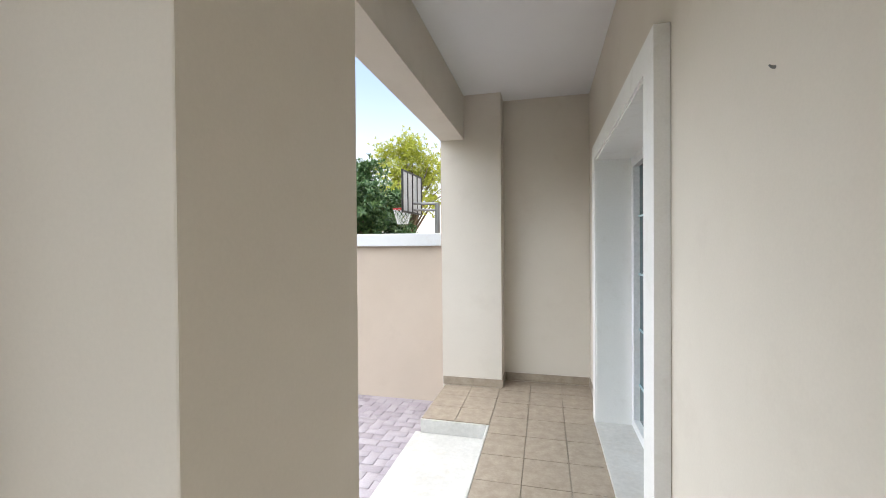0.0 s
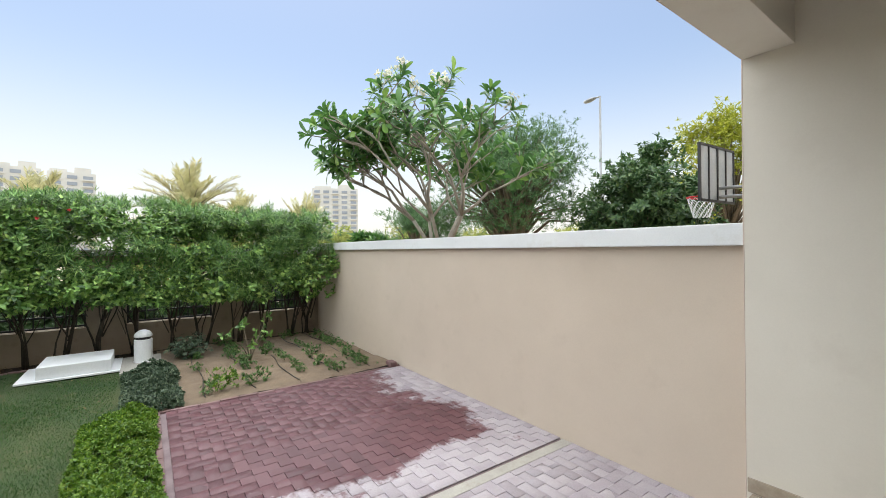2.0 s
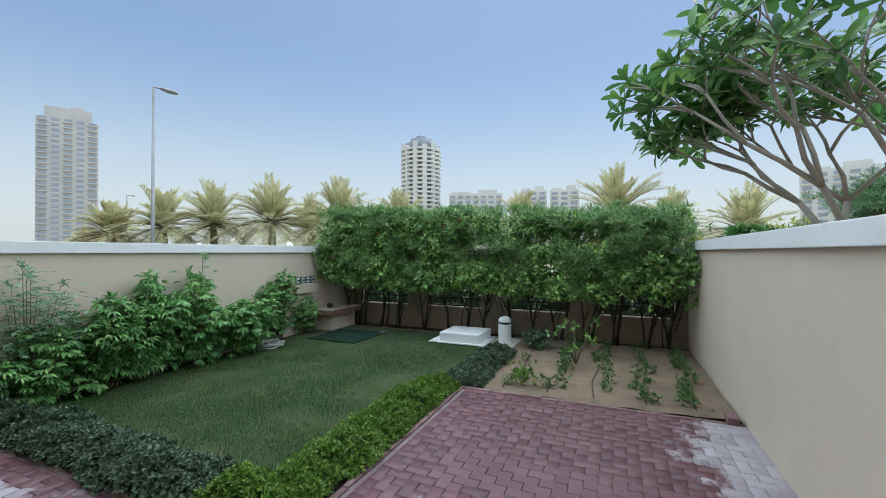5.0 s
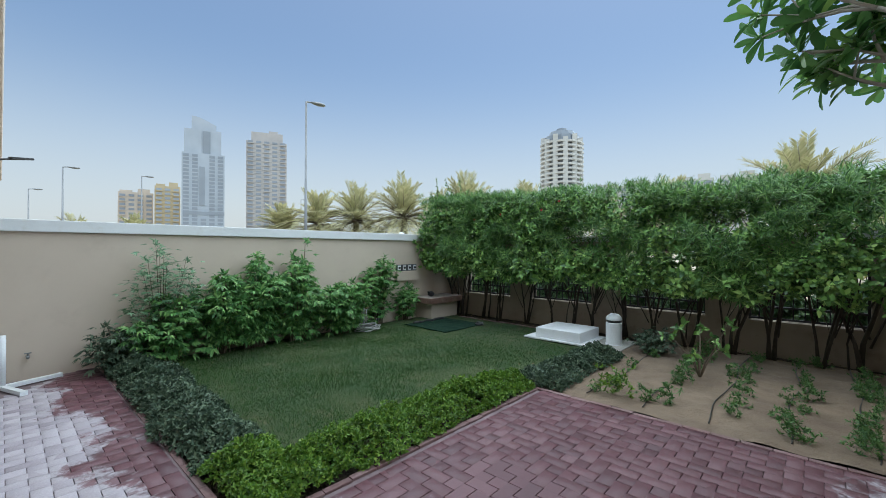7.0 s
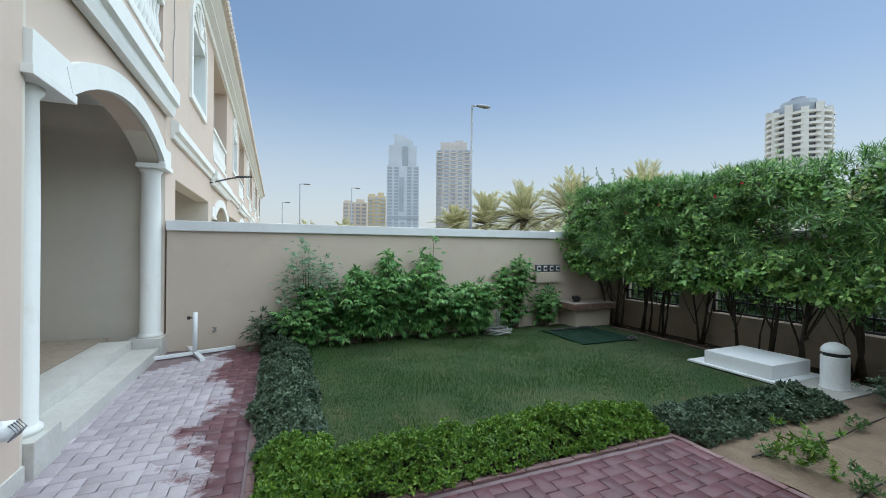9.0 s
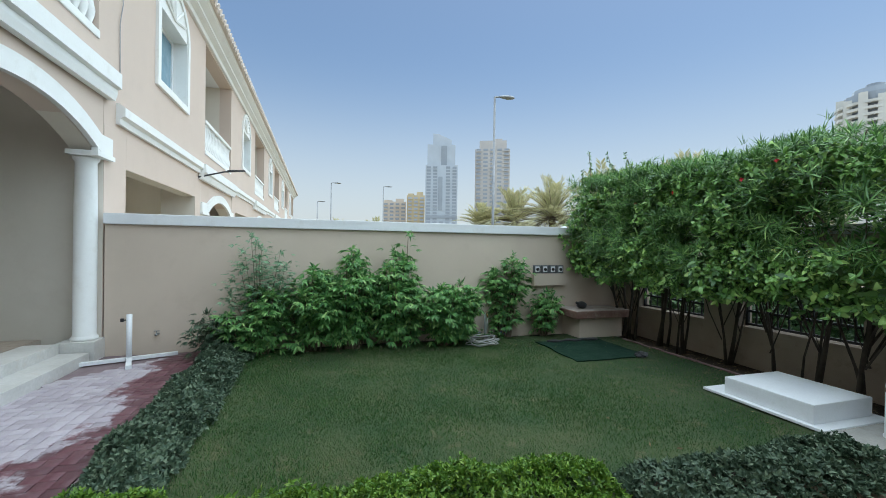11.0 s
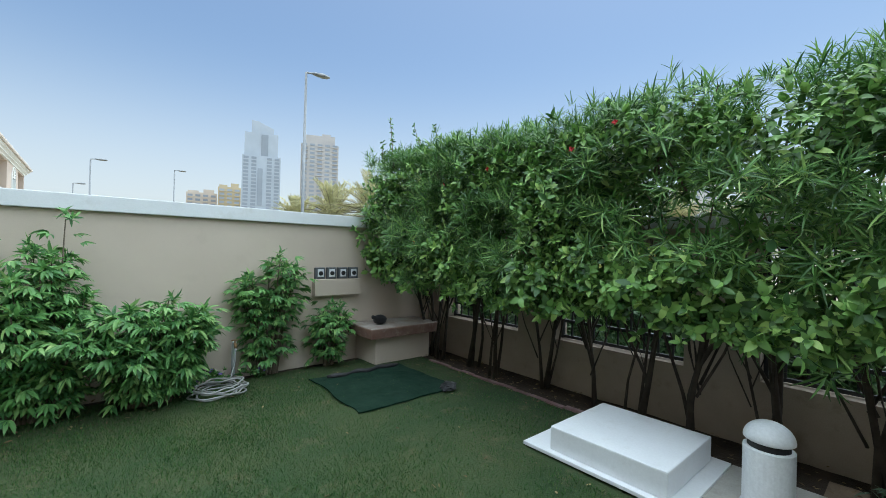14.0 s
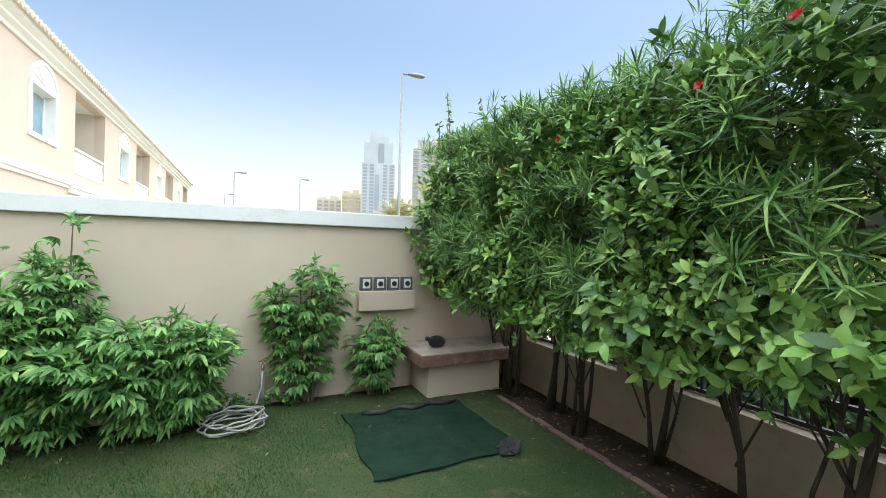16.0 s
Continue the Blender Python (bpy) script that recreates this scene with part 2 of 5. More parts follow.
# warm sunlight is painted into the pale frond colours
L_PALM = leaf_mat("sunlit_tint_frond", (0.37, 0.36, 0.19), (0.61, 0.57, 0.34), 0.55, 0.3, (0.70, 0.63, 0.42))
# leaf colour raised to yellow to show sunlight on the far bushes
L_SUNBUSH = leaf_mat("sunlit_tint_bush_leaf", (0.200, 0.250, 0.062), (0.450, 0.475, 0.138), 0.6, 0.4)
GRASS = leaf_mat("grass_blade", (0.020, 0.085, 0.021), (0.056, 0.155, 0.036), 0.5, 0.3, (0.16, 0.19, 0.07))
PETAL = leaf_mat("white_petal", (0.72, 0.70, 0.62), (0.82, 0.80, 0.74), 0.5, 0.3)
LITTER = leaf_mat("dry_leaf_litter", (0.09, 0.055, 0.03), (0.24, 0.17, 0.09), 0.8, 0.1, (0.34, 0.27, 0.14))
REDPETAL = leaf_mat("red_petal", (0.5, 0.02, 0.03), (0.65, 0.04, 0.05), 0.5, 0.3)


# ---- mesh helpers ----
def box(bm, x0, x1, y0, y1, z0, z1, bevel=0.0):
    r = bmesh.ops.create_cube(bm, size=1.0, matrix=Matrix.Translation(((x0 + x1) / 2, (y0 + y1) / 2, (z0 + z1) / 2)) @ Matrix.Diagonal((abs(x1 - x0), abs(y1 - y0), abs(z1 - z0), 1)))
    if bevel:
        edges = list({e for v in r["verts"] for e in v.link_edges})
        bmesh.ops.bevel(bm, geom=edges, offset=bevel, segments=2, affect="EDGES", profile=0.6)


def tube(bm, pts, radii, seg=10, cap=True):
    """A tapered tube through the points."""
    rings, n = [], len(pts)
    pts = [Vector(p) for p in pts]
    if isinstance(radii, (int, float)):
        radii = [radii] * n
    for i, p in enumerate(pts):
        d = (pts[min(i + 1, n - 1)] - pts[max(i - 1, 0)]).normalized()
        a = d.cross(Vector((0, 0, 1)) if abs(d.z) < 0.95 else Vector((1, 0, 0))).normalized()
        c = d.cross(a)
        rings.append([bm.verts.new(p + (a * math.cos(k * math.tau / seg) + c * math.sin(k * math.tau / seg)) * radii[i]) for k in range(seg)])
    for r0, r1 in zip(rings, rings[1:]):
        for k in range(seg):
            bm.faces.new((r0[k], r0[(k + 1) % seg], r1[(k + 1) % seg], r1[k]))
    if cap:
        bm.faces.new(rings[0][::-1])
        bm.faces.new(rings[-1])


def lathe(bm, profile, at=(0, 0, 0), seg=20):
    """A turned body: profile of (radius, z)."""
    rings = [[bm.verts.new((at[0] + r * math.cos(k * math.tau / seg), at[1] + r * math.sin(k * math.tau / seg), at[2] + z)) for k in range(seg)] for r, z in profile]
    for r0, r1 in zip(rings, rings[1:]):
        for k in range(seg):
            bm.faces.new((r0[k], r0[(k + 1) % seg], r1[(k + 1) % seg], r1[k]))
    bm.faces.new(rings[0][::-1])
    bm.faces.new(rings[-1])


def prism(bm, outline, axis, a, b):
    """A closed outline of (u, v) drawn out along an axis from a to b; x: (y, z), y: (x, z), z: (x, y)."""
    put = {"x": lambda u, v, w: (w, u, v), "y": lambda u, v, w: (u, w, v), "z": lambda u, v, w: (u, v, w)}[axis]
    r0 = [bm.verts.new(put(u, v, a)) for u, v in outline]
    r1 = [bm.verts.new(put(u, v, b)) for u, v in outline]
    n = len(outline)
    for k in range(n):
        bm.faces.new((r0[k], r0[(k + 1) % n], r1[(k + 1) % n], r1[k]))
    bm.faces.new(r0[::-1])
    bm.faces.new(r1)


def to_mesh(name, bm, mat, smooth=False):
    bmesh.ops.recalc_face_normals(bm, faces=bm.faces)
    me = bpy.data.meshes.new(name)
    bm.to_mesh(me)
    bm.free()
    if mat:
        me.materials.append(mat)
    if smooth:
        for p in me.polygons:
            p.use_smooth = True
    return me


def part(name, bm, mat, parent=None, label="", smooth=False):
    ob = new(name, to_mesh(name, bm, mat, smooth))
    ob.parent = parent
    return tagged(ob, label)


def thing(name, at=(0, 0, 0), label="", category="", group="", kind=""):
    ob = new(name)
    ob.location = at
    ob.empty_display_size = 0.1
    return tagged(ob, label, category, group, kind)


def raw_mesh(name, verts, faces, mat, smooth=True):
    """A mesh from arrays: verts (n, 3), faces (m, k) of one size."""
    me = bpy.data.meshes.new(name)
    m, k = faces.shape
    me.vertices.add(len(verts))
    me.vertices.foreach_set("co", np.asarray(verts, np.float32).ravel())
    me.loops.add(m * k)
    me.loops.foreach_set("vertex_index", np.asarray(faces, np.int32).ravel())
    me.polygons.add(m)
    me.polygons.foreach_set("loop_start", np.arange(0, m * k, k, dtype=np.int32))
    me.polygons.foreach_set("use_smooth", np.full(m, smooth))
    me.update(calc_edges=True)
    me.materials.append(mat)
    return me


RNG = np.random.default_rng(7)


def unit(v):
    return v / np.maximum(np.linalg.norm(v, axis=1, keepdims=True), 1e-9)


def leaves(pos, along, normal, length, width, fold=0.25, droop=0.2, shape="lance"):
    """Folded leaves as arrays: each from pos, growing along, facing normal. Seven corners, four faces of four corners."""
    n = len(pos)
    a = unit(along)
    s = unit(np.cross(a, normal))
    u = np.cross(s, a)
    length, width = np.broadcast_to(length, n)[:, None], np.broadcast_to(width, n)[:, None]
    rows = []
    outline = {"lance": ((0.0, 0.1), (0.35, 1.0), (0.7, 0.75), (1.0, 0.04)), "broad": ((0.0, 0.12), (0.22, 0.8), (0.5, 1.0), (0.78, 0.66), (1.0, 0.04)),
               "obovate": ((0.0, 0.12), (0.35, 0.6), (0.68, 0.98), (0.88, 0.85), (1.0, 0.3))}[shape]
    for f, w in outline:
        mid = pos + a * length * f - u * length * droop * f * f
        half = s * width * 0.5 * w
        up = u * width * fold * w
        rows += [mid - half + up, mid, mid + half + up]
    v = np.stack(rows, 1).reshape(-1, 3)
    base = (np.arange(n) * len(rows))[:, None]
    quads = [(3 * i + j, 3 * i + j + 1, 3 * i + j + 4, 3 * i + j + 3) for i in range(len(outline) - 1) for j in range(2)]
    f = np.concatenate([base + np.array(q)[None] for q in quads], 0)
    return v, f


def merge(sets):
    vs, fs, o = [], [], 0
    for v, f in sets:
        vs.append(v)
        fs.append(f + o)
        o += len(v)
    return np.concatenate(vs), np.concatenate(fs)


def rosettes(centres, axis, count, length, width, spread=0.9, jitter=0.25, **kw):
    """A whorl of leaves round each centre, opening along its axis."""
    n = len(centres)
    c = np.repeat(centres, count, 0)
    ax = np.repeat(unit(axis), count, 0)
    helper = np.where(np.abs(ax[:, 2:3]) < 0.9, [[0, 0, 1.0]], [[1.0, 0, 0]])
    e1 = unit(np.cross(ax, helper))
    e2 = np.cross(ax, e1)
    th = np.tile(np.arange(count) * 2.399963, n) + np.repeat(RNG.random(n) * 6.28, count)
    tilt = np.tile(np.linspace(0.35, 1.15, count), n) * spread + RNG.normal(0, jitter, n * count)
    out = e1 * np.cos(th)[:, None] + e2 * np.sin(th)[:, None]
    along = ax * np.cos(tilt)[:, None] + out * np.sin(tilt)[:, None]
    ln = length * RNG.uniform(0.65, 1.15, n * count)
    return leaves(c + RNG.normal(0, length * 0.08, (n * count, 3)), along, ax + 0.001, ln, ln * width, **kw)


def rand_dirs(n, up=0.0):
    v = RNG.normal(0, 1, (n, 3))
    v[:, 2] += up
    return unit(v)

G = -0.235          # garden ground
FX = -1.08          # face of the houses


def panel(bm, x0, x1, ys, zs, holes):
    """One connected wall slab on a grid of cuts, with the cells named in holes left open."""
    ny, nz_ = len(ys) - 1, len(zs) - 1
    cache = {}

    def v(x, j, k):
        if (x, j, k) not in cache:
            cache[(x, j, k)] = bm.verts.new((x, ys[j], zs[k]))
        return cache[(x, j, k)]

    def solid(j, k):
        return 0 <= j < ny and 0 <= k < nz_ and (j, k) not in holes
    for j in range(ny):
        for k in range(nz_):
            if not solid(j, k):
                continue
            for x in (x0, x1):
                bm.faces.new((v(x, j, k), v(x, j + 1, k), v(x, j + 1, k + 1), v(x, j, k + 1)))
            for dj, dk, a, b in ((-1, 0, (j, k), (j, k + 1)), (1, 0, (j + 1, k), (j + 1, k + 1)), (0, -1, (j, k), (j + 1, k)), (0, 1, (j, k + 1), (j + 1, k + 1))):
                if not solid(j + dj, k + dk):
                    bm.faces.new((v(x0, *a), v(x0, *b), v(x1, *b), v(x1, *a)))


# ---- ground ----
def sheet(name, x0, x1, y0, y1, z, mat, label, category, kind="structure", n=1, rough=0.0, thick=0.0):
    """A piece of ground, gently uneven."""
    bm = bmesh.new()
    bmesh.ops.create_grid(bm, x_segments=n, y_segments=n, size=0.5, matrix=Matrix.Translation(((x0 + x1) / 2, (y0 + y1) / 2, z)) @ Matrix.Diagonal((x1 - x0, y1 - y0, 1, 1)))
    for v in bm.verts:
        v.co.z += rough * noise.noise(v.co * 2.1) + rough * 0.5 * noise.noise(v.co * 7.0)
    return tagged(part(name, bm, mat), label, category, kind=kind)


sheet("ground", -1600, 1600, -1600, 1600, G - 0.06, TERRAIN, "dry sandy ground reaching to the horizon", "ground")
sheet("soil", -9.05, -1.2, -3.02, 4.36, G - 0.035, SOIL, "dark brown soil, its colour deepened for shade under hedge and shrubs", "soil", n=80, rough=0.012)
sheet("lawn", -8.55, -2.6, -2.86, 1.1, G - 0.012, TURF, "green mown lawn with worn brownish patches", "lawn", n=60, rough=0.008)
sheet("planting_bed", -8.8, -5.5, 1.45, 4.34, G - 0.005, SAND, "bare sandy planting bed with raked furrows", "garden bed", n=90, rough=0.026)


# ---- boundary walls ----
def wall_with_coping(name, x0, x1, y0, y1, z1, over, label):
    bm = bmesh.new()
    box(bm, x0, x1, y0, y1, G - 0.1, z1, 0.004)
    w = tagged(part(name, bm, RENDER_TAN), label, "garden wall", kind="structure")
    bm = bmesh.new()
    box(bm, x0 - over[0], x1 + over[0], y0 - over[1], y1 + over[1], z1, z1 + 0.14, 0.008)
    part("coping", bm, COPING, w, "white painted coping")
    return w


wall_with_coping("wall_north", -9.25, FX - 0.003, 4.36, 4.58, 1.49, (0, 0.06), "tan rendered garden wall with white coping")
wall_with_coping("wall_south", -9.25, FX - 0.035, -3.24, -3.02, 1.45, (0, 0.05), "tan rendered garden wall with white coping")


def back_wall(name, y0, y1, gaps, label):
    """Low rendered wall with barred openings."""
    xa, xb, top = -9.27, -9.05, 1.42
    bm = bmesh.new()
    cuts = [y0] + [e for g in gaps for e in g] + [y1]
    panel(bm, xa, xb, cuts, [G - 0.1, 0.24, 1.28, top], {(2 * i + 1, 1) for i in range(len(gaps))})
    w = tagged(part(name, bm, RENDER_TAN_SHADED), label, "garden wall", kind="structure")
    bm = bmesh.new()
    box(bm, xa - 0.04, xb + 0.04, y0, y1, top, top + 0.1, 0.006)
    part("coping", bm, COPING, w)
    for a, b in gaps:
        bm = bmesh.new()
        for z in (0.25, 0.42, 1.1, 1.255):
            box(bm, -9.19, -9.16, a, b, z, z + 0.03)
        for y in (a, b - 0.03):
            box(bm, -9.195, -9.155, y, y + 0.03, 0.245, 1.28)
        g = part("railing", bm, BLACK, w, "black painted metal railing panel")
        n = int((b - a) / 0.125)
        me = None
        for i in range(1, n):
            y = a + (b - a) * i / n
            if me is None:
                bm = bmesh.new()
                box(bm, -0.008, 0.008, -0.008, 0.008, 0.28, 1.255)
                me = to_mesh("bar", bm, BLACK)
            bar = new("bar", me)
            bar.location = (-9.175, y, 0)
            bar.parent = g
    return w


back_wall("wall_west", -3.02, 4.36, [(-2.55, -1.3), (-0.78, 0.5), (1.03, 2.33), (2.87, 4.15)], "low tan wall with black railings behind the hedge")
back_wall("wall_west_next_garden", -11.0, -3.24, [(-10.2, -9.0), (-8.4, -7.2), (-5.1, -3.9)], "low tan wall of the next garden")


# ---- houses ----
def ring_band(bm, yc, half, rise, z0, x0, x1, width, n=24):
    """A flat-arched band between two springings."""
    r = (half * half + rise * rise) / (2 * rise)
    zc = z0 + rise - r
    a0 = math.asin(half / r)
    inner, outer = [], []
    for i in range(n + 1):
        a = -a0 + 2 * a0 * i / n
        inner.append((yc + r * math.sin(a), zc + r * math.cos(a)))
        outer.append((yc + (r + width) * math.sin(a), zc + (r + width) * math.cos(a)))
    prism(bm, inner + outer[::-1], "x", x0, x1)
    return inner


def townhouse(name, label):
    """One house of the terrace. The porch floor is at z = 0, the garden face at FX."""
    h = thing(name, (0, 0, 0), label, "house")
    Y0, Y1 = -3.05, 4.9
    # ground floor piers, beam and arch spandrel
    def slab(name, mat, x0, x1, y0, y1, z0, z1):
        b = bmesh.new()
        box(b, x0, x1, y0, y1, z0, z1, 0.004)
        return part(name, b, mat, h)
    slab("end_pier", RENDER_PORCH, FX, -0.44, 4.28, Y1, -0.35, 3.1)
    slab("middle_pier", RENDER_PORCH, FX, -0.43, 0.40, 0.888, -0.35, 3.1)
    slab("beam", RENDER_PORCH, FX, -0.83, 0.888, 4.28, 2.62, 3.1)
    slab("party_pier", RENDER_PORCH, FX + 0.06, -0.832, Y0 - 0.55, -3.12, -0.35, 2.33)
    bm = bmesh.new()
    half, rise, yc = 1.39, 0.37, -1.49
    r = (half * half + rise * rise) / (2 * rise)
    a0 = math.asin(half / r)
    arc = [(yc + r * math.sin(-a0 + 2 * a0 * i / 24), 2.33 + rise - r + r * math.cos(-a0 + 2 * a0 * i / 24)) for i in range(25)]
    prism(bm, arc + [(0.40, 2.33), (0.40, 3.1), (Y0 - 0.55, 3.1), (Y0 - 0.55, 2.33)], "x", FX + 0.004, -0.831)
    part("arch_spandrel", bm, RENDER_PINK, h)
    bm = bmesh.new()
    ring_band(bm, yc, half - 0.012, rise - 0.002, 2.333, FX + 0.022, -0.826, 0.01, 24)
    part("arch_soffit", bm, RENDER_PORCH, h)
    slab("pier_facing", RENDER_PINK, FX - 0.008, FX + 0.001, 0.45, 0.89, -0.235, 3.1)
    slab("beam_facing", RENDER_PINK, FX - 0.008, FX + 0.001, 0.891, 4.278, 2.624, 3.1)
    slab("end_pier_facing", RENDER_PINK, FX - 0.008, FX + 0.001, 4.279, Y1, -0.235, 3.1)
    # porch walls
    bm = bmesh.new()
    DY0, DY1, DZ = 1.86, 3.58, 2.2
    panel(bm, 0.46, 0.86, [Y0, DY0, DY1, 4.9], [-0.1, DZ, 3.09], {(1, 0)})
    part("porch_wall", bm, RENDER_PORCH, h)
    slab("porch_end_wall", RENDER_PORCH, -0.44, 0.46, 4.56, Y1, -0.1, 3.09)
    slab("party_wall", RENDER_PORCH, -0.828, 0.46, Y0 - 0.2, Y0, -0.1, 3.09)
    bm = bmesh.new()
    box(bm, -0.83, 0.46, Y0, 4.56, 3.085, 3.15)
    part("porch_ceiling", bm, CEIL, h)
    # skirting of tile
    bm = bmesh.new()
    box(bm, FX + 0.01, -0.432, 4.268, 4.28, 0.002, 0.085)
    box(bm, -0.44, -0.428, 4.28, 4.56, 0.002, 0.085)
    box(bm, -0.428, 0.46, 4.548, 4.56, 0.002, 0.085)
    box(bm, 0.448, 0.46, 3.9, 4.548, 0.002, 0.085)
    box(bm, 0.448, 0.46, Y0, 1.68, 0.002, 0.085)
    part("skirting", bm, TILE, h, "beige tile skirting")
    # upper floor wall, pierced by the balcony and the window
    by0, by1, wz0, wz1, wy0, wy1 = -2.9, 0.1, 4.37, 5.65, 1.62, 3.1
    bm = bmesh.new()
    panel(bm, FX, -0.75, [Y0, by0, by1, wy0, wy1, Y1], [3.1, 3.74, wz0, wz1, 6.37, 6.6], {(1, 1), (1, 2), (1, 3), (3, 2)})
    part("upper_wall", bm, RENDER_PINK, h)
    slab("balcony_back_wall", RENDER_PORCH, 0.46, 0.66, by0 - 0.1, by1 + 0.1, 3.1, 6.6)
    slab("balcony_side_wall", RENDER_PORCH, -0.75, 0.46, by0 - 0.1, by0, 3.1, 6.6)
    slab("balcony_side_wall", RENDER_PORCH, -0.75, 0.46, by1, by1 + 0.1, 3.1, 6.6)
    bm = bmesh.new()
    box(bm, -0.75, 0.46, by0, by1, 6.37, 6.45)
    part("balcony_ceiling", bm, CEIL, h)
    # body behind
    bm = bmesh.new()
    box(bm, 0.87, 9.0, Y0, Y1, -0.3, 6.6)
    part("rear_wall", bm, RENDER_PINK, h)
    # balcony balustrade
    bm = bmesh.new()
    box(bm, FX - 0.02, FX + 0.16, by0, by1, 4.49, 4.57, 0.015)
    box(bm, FX - 0.02, FX + 0.16, by0, by1, 3.74, 3.84, 0.01)
    rail = part("balustrade", bm, WHITE_TRIM, h, "white cast balustrade")
    bm = bmesh.new()
    lathe(bm, [(0.05, 3.84), (0.05, 3.88), (0.032, 3.9), (0.06, 4.0), (0.065, 4.06), (0.04, 4.2), (0.03, 4.32), (0.045, 4.42), (0.05, 4.49)], seg=12)
    me = to_mesh("baluster", bm, WHITE_TRIM, True)
    n = 19
    for i in range(n):
        b = new("baluster", me)
        b.location = (FX + 0.07, by0 + (by1 - by0) * (i + 0.5) / n, 0)
        b.parent = rail
    # string courses
    bm = bmesh.new()
    prism(bm, [(FX - 0.11, 3.14), (FX - 0.11, 3.20), (FX - 0.16, 3.22), (FX - 0.16, 3.41), (FX - 0.012, 3.41), (FX - 0.012, 3.06), (FX - 0.09, 3.06)], "y", -3.14, 0.62)
    part("balcony_band", bm, WHITE_TRIM, h)
    bm = bmesh.new()
    prism(bm, [(FX - 0.05, 3.19), (FX - 0.05, 3.27), (FX - 0.11, 3.3), (FX - 0.11, 3.42), (FX - 0.04, 3.47), (FX + 0.02, 3.47), (FX + 0.02, 3.19)], "y", 0.625, Y1 - 0.32)
    part("string_course", bm, WHITE_TRIM, h)
    # arch band with blocks, columns
    bm = bmesh.new()
    ring_band(bm, yc, half, rise, 2.33, FX - 0.053, FX + 0.02, 0.2)
    part("arch_band", bm, WHITE_TRIM, h, "white moulded arch surround")
    for ya, yb in ((-3.18, -2.8), (-0.1, 0.44)):
        slab("impost_block", WHITE_TRIM, FX - 0.05, FX + 0.02, ya, yb, 2.33, 2.56)
        slab("impost", WHITE_TRIM, FX - 0.07, -0.815, ya - 0.02, yb + 0.04, 2.27, 2.33)
    for y in (-2.94, 0.2):
        bm = bmesh.new()
        lathe(bm, [(0.14, 0.0), (0.14, 0.03), (0.122, 0.05), (0.117, 0.06), (0.117, 1.5), (0.108, 2.2), (0.135, 2.24), (0.135, 2.27)], (FX + 0.13, y, 0), 28)
        part("column", bm, WHITE_TRIM, h, "round white column", True)
        bm = bmesh.new()
        box(bm, FX - 0.05, FX + 0.33, y - 0.17, y + 0.19, G - 0.1, 0.0, 0.006)
        part("plinth", bm, MARBLE, h, "marble column plinth")
    # window with arched head moulding
    wc = (wy0 + wy1) / 2
    bm = bmesh.new()
    rr = (wy1 - wy0) / 2
    ins = [(wc + rr * math.cos(math.pi * i / 20), wz1 + rr * 0.85 * math.sin(math.pi * i / 20)) for i in range(21)]
    outs = [(wc + (rr + 0.13) * math.cos(math.pi * i / 20), wz1 + (rr + 0.13) * 0.85 * math.sin(math.pi * i / 20)) for i in range(21)]
    prism(bm, outs + ins[::-1], "x", FX - 0.05, FX + 0.03)
    win = part("window", bm, WHITE_TRIM, h, "arched white window surround")
    for nm, a, b, z0, z1 in (("jamb", wy0 - 0.13, wy0, wz0, wz1), ("jamb", wy1, wy1 + 0.13, wz0, wz1), ("sill", wy0 - 0.13, wy1 + 0.13, wz0 - 0.12, wz0)):
        bm = bmesh.new()
        box(bm, FX - 0.05, FX + 0.03, a, b, z0, z1)
        part(nm, bm, WHITE_TRIM, win)
    bm = bmesh.new()
    prism(bm, ins, "x", FX - 0.02, FX + 0.02)
    for a in (0.3, 0.8, math.pi / 2, math.pi - 0.8, math.pi - 0.3):
        tube(bm, [(FX - 0.03, wc, wz1 + 0.1), (FX - 0.03, wc + 0.6 * math.cos(a), wz1 + 0.1 + 0.5 * math.sin(a))], 0.03, 6)
    part("lunette", bm, WHITE_TRIM, win, "white fan-shaped lunette")
    bm = bmesh.new()
    box(bm, -0.86, -0.80, wy0, wy1, wz0, wz0 + 0.07)
    box(bm, -0.86, -0.80, wy0, wy1, wz1 - 0.07, wz1)
    for y in (wy0, wc - 0.04, wy1 - 0.07):
        box(bm, -0.86, -0.80, y, y + 0.07, wz0 + 0.07, wz1 - 0.07)
    part("window_frame", bm, PVC, win)
    for a, b in ((wy0 + 0.07, wc - 0.04), (wc + 0.03, wy1 - 0.07)):
        bm = bmesh.new()
        box(bm, -0.835, -0.825, a, b, wz0 + 0.07, wz1 - 0.07)
        part("pane", bm, CURTAINED, win, "pale curtained glass")
    for ya, yb, za, zb in ((wy0 + 0.001, wy0 + 0.016, wz0, wz1), (wy1 - 0.016, wy1 - 0.001, wz0, wz1),
                           (wy0 + 0.016, wy1 - 0.016, wz0 + 0.001, wz0 + 0.016), (wy0 + 0.016, wy1 - 0.016, wz1 - 0.016, wz1 - 0.001)):
        bm = bmesh.new()
        box(bm, FX - 0.03, -0.86, ya, yb, za, zb)
        part("reveal", bm, WHITE_TRIM, win)
    # cornice, eaves and tiled roof
    bm = bmesh.new()
    prism(bm, [(FX + 0.02, 6.42), (FX - 0.06, 6.42), (FX - 0.08, 6.5), (FX - 0.2, 6.56), (FX - 0.2, 6.62), (FX - 0.33, 6.7), (FX - 0.35, 6.78), (FX + 0.02, 6.78)], "y", Y0, Y1)
    part("cornice", bm, WHITE_TRIM, h, "cream moulded cornice")
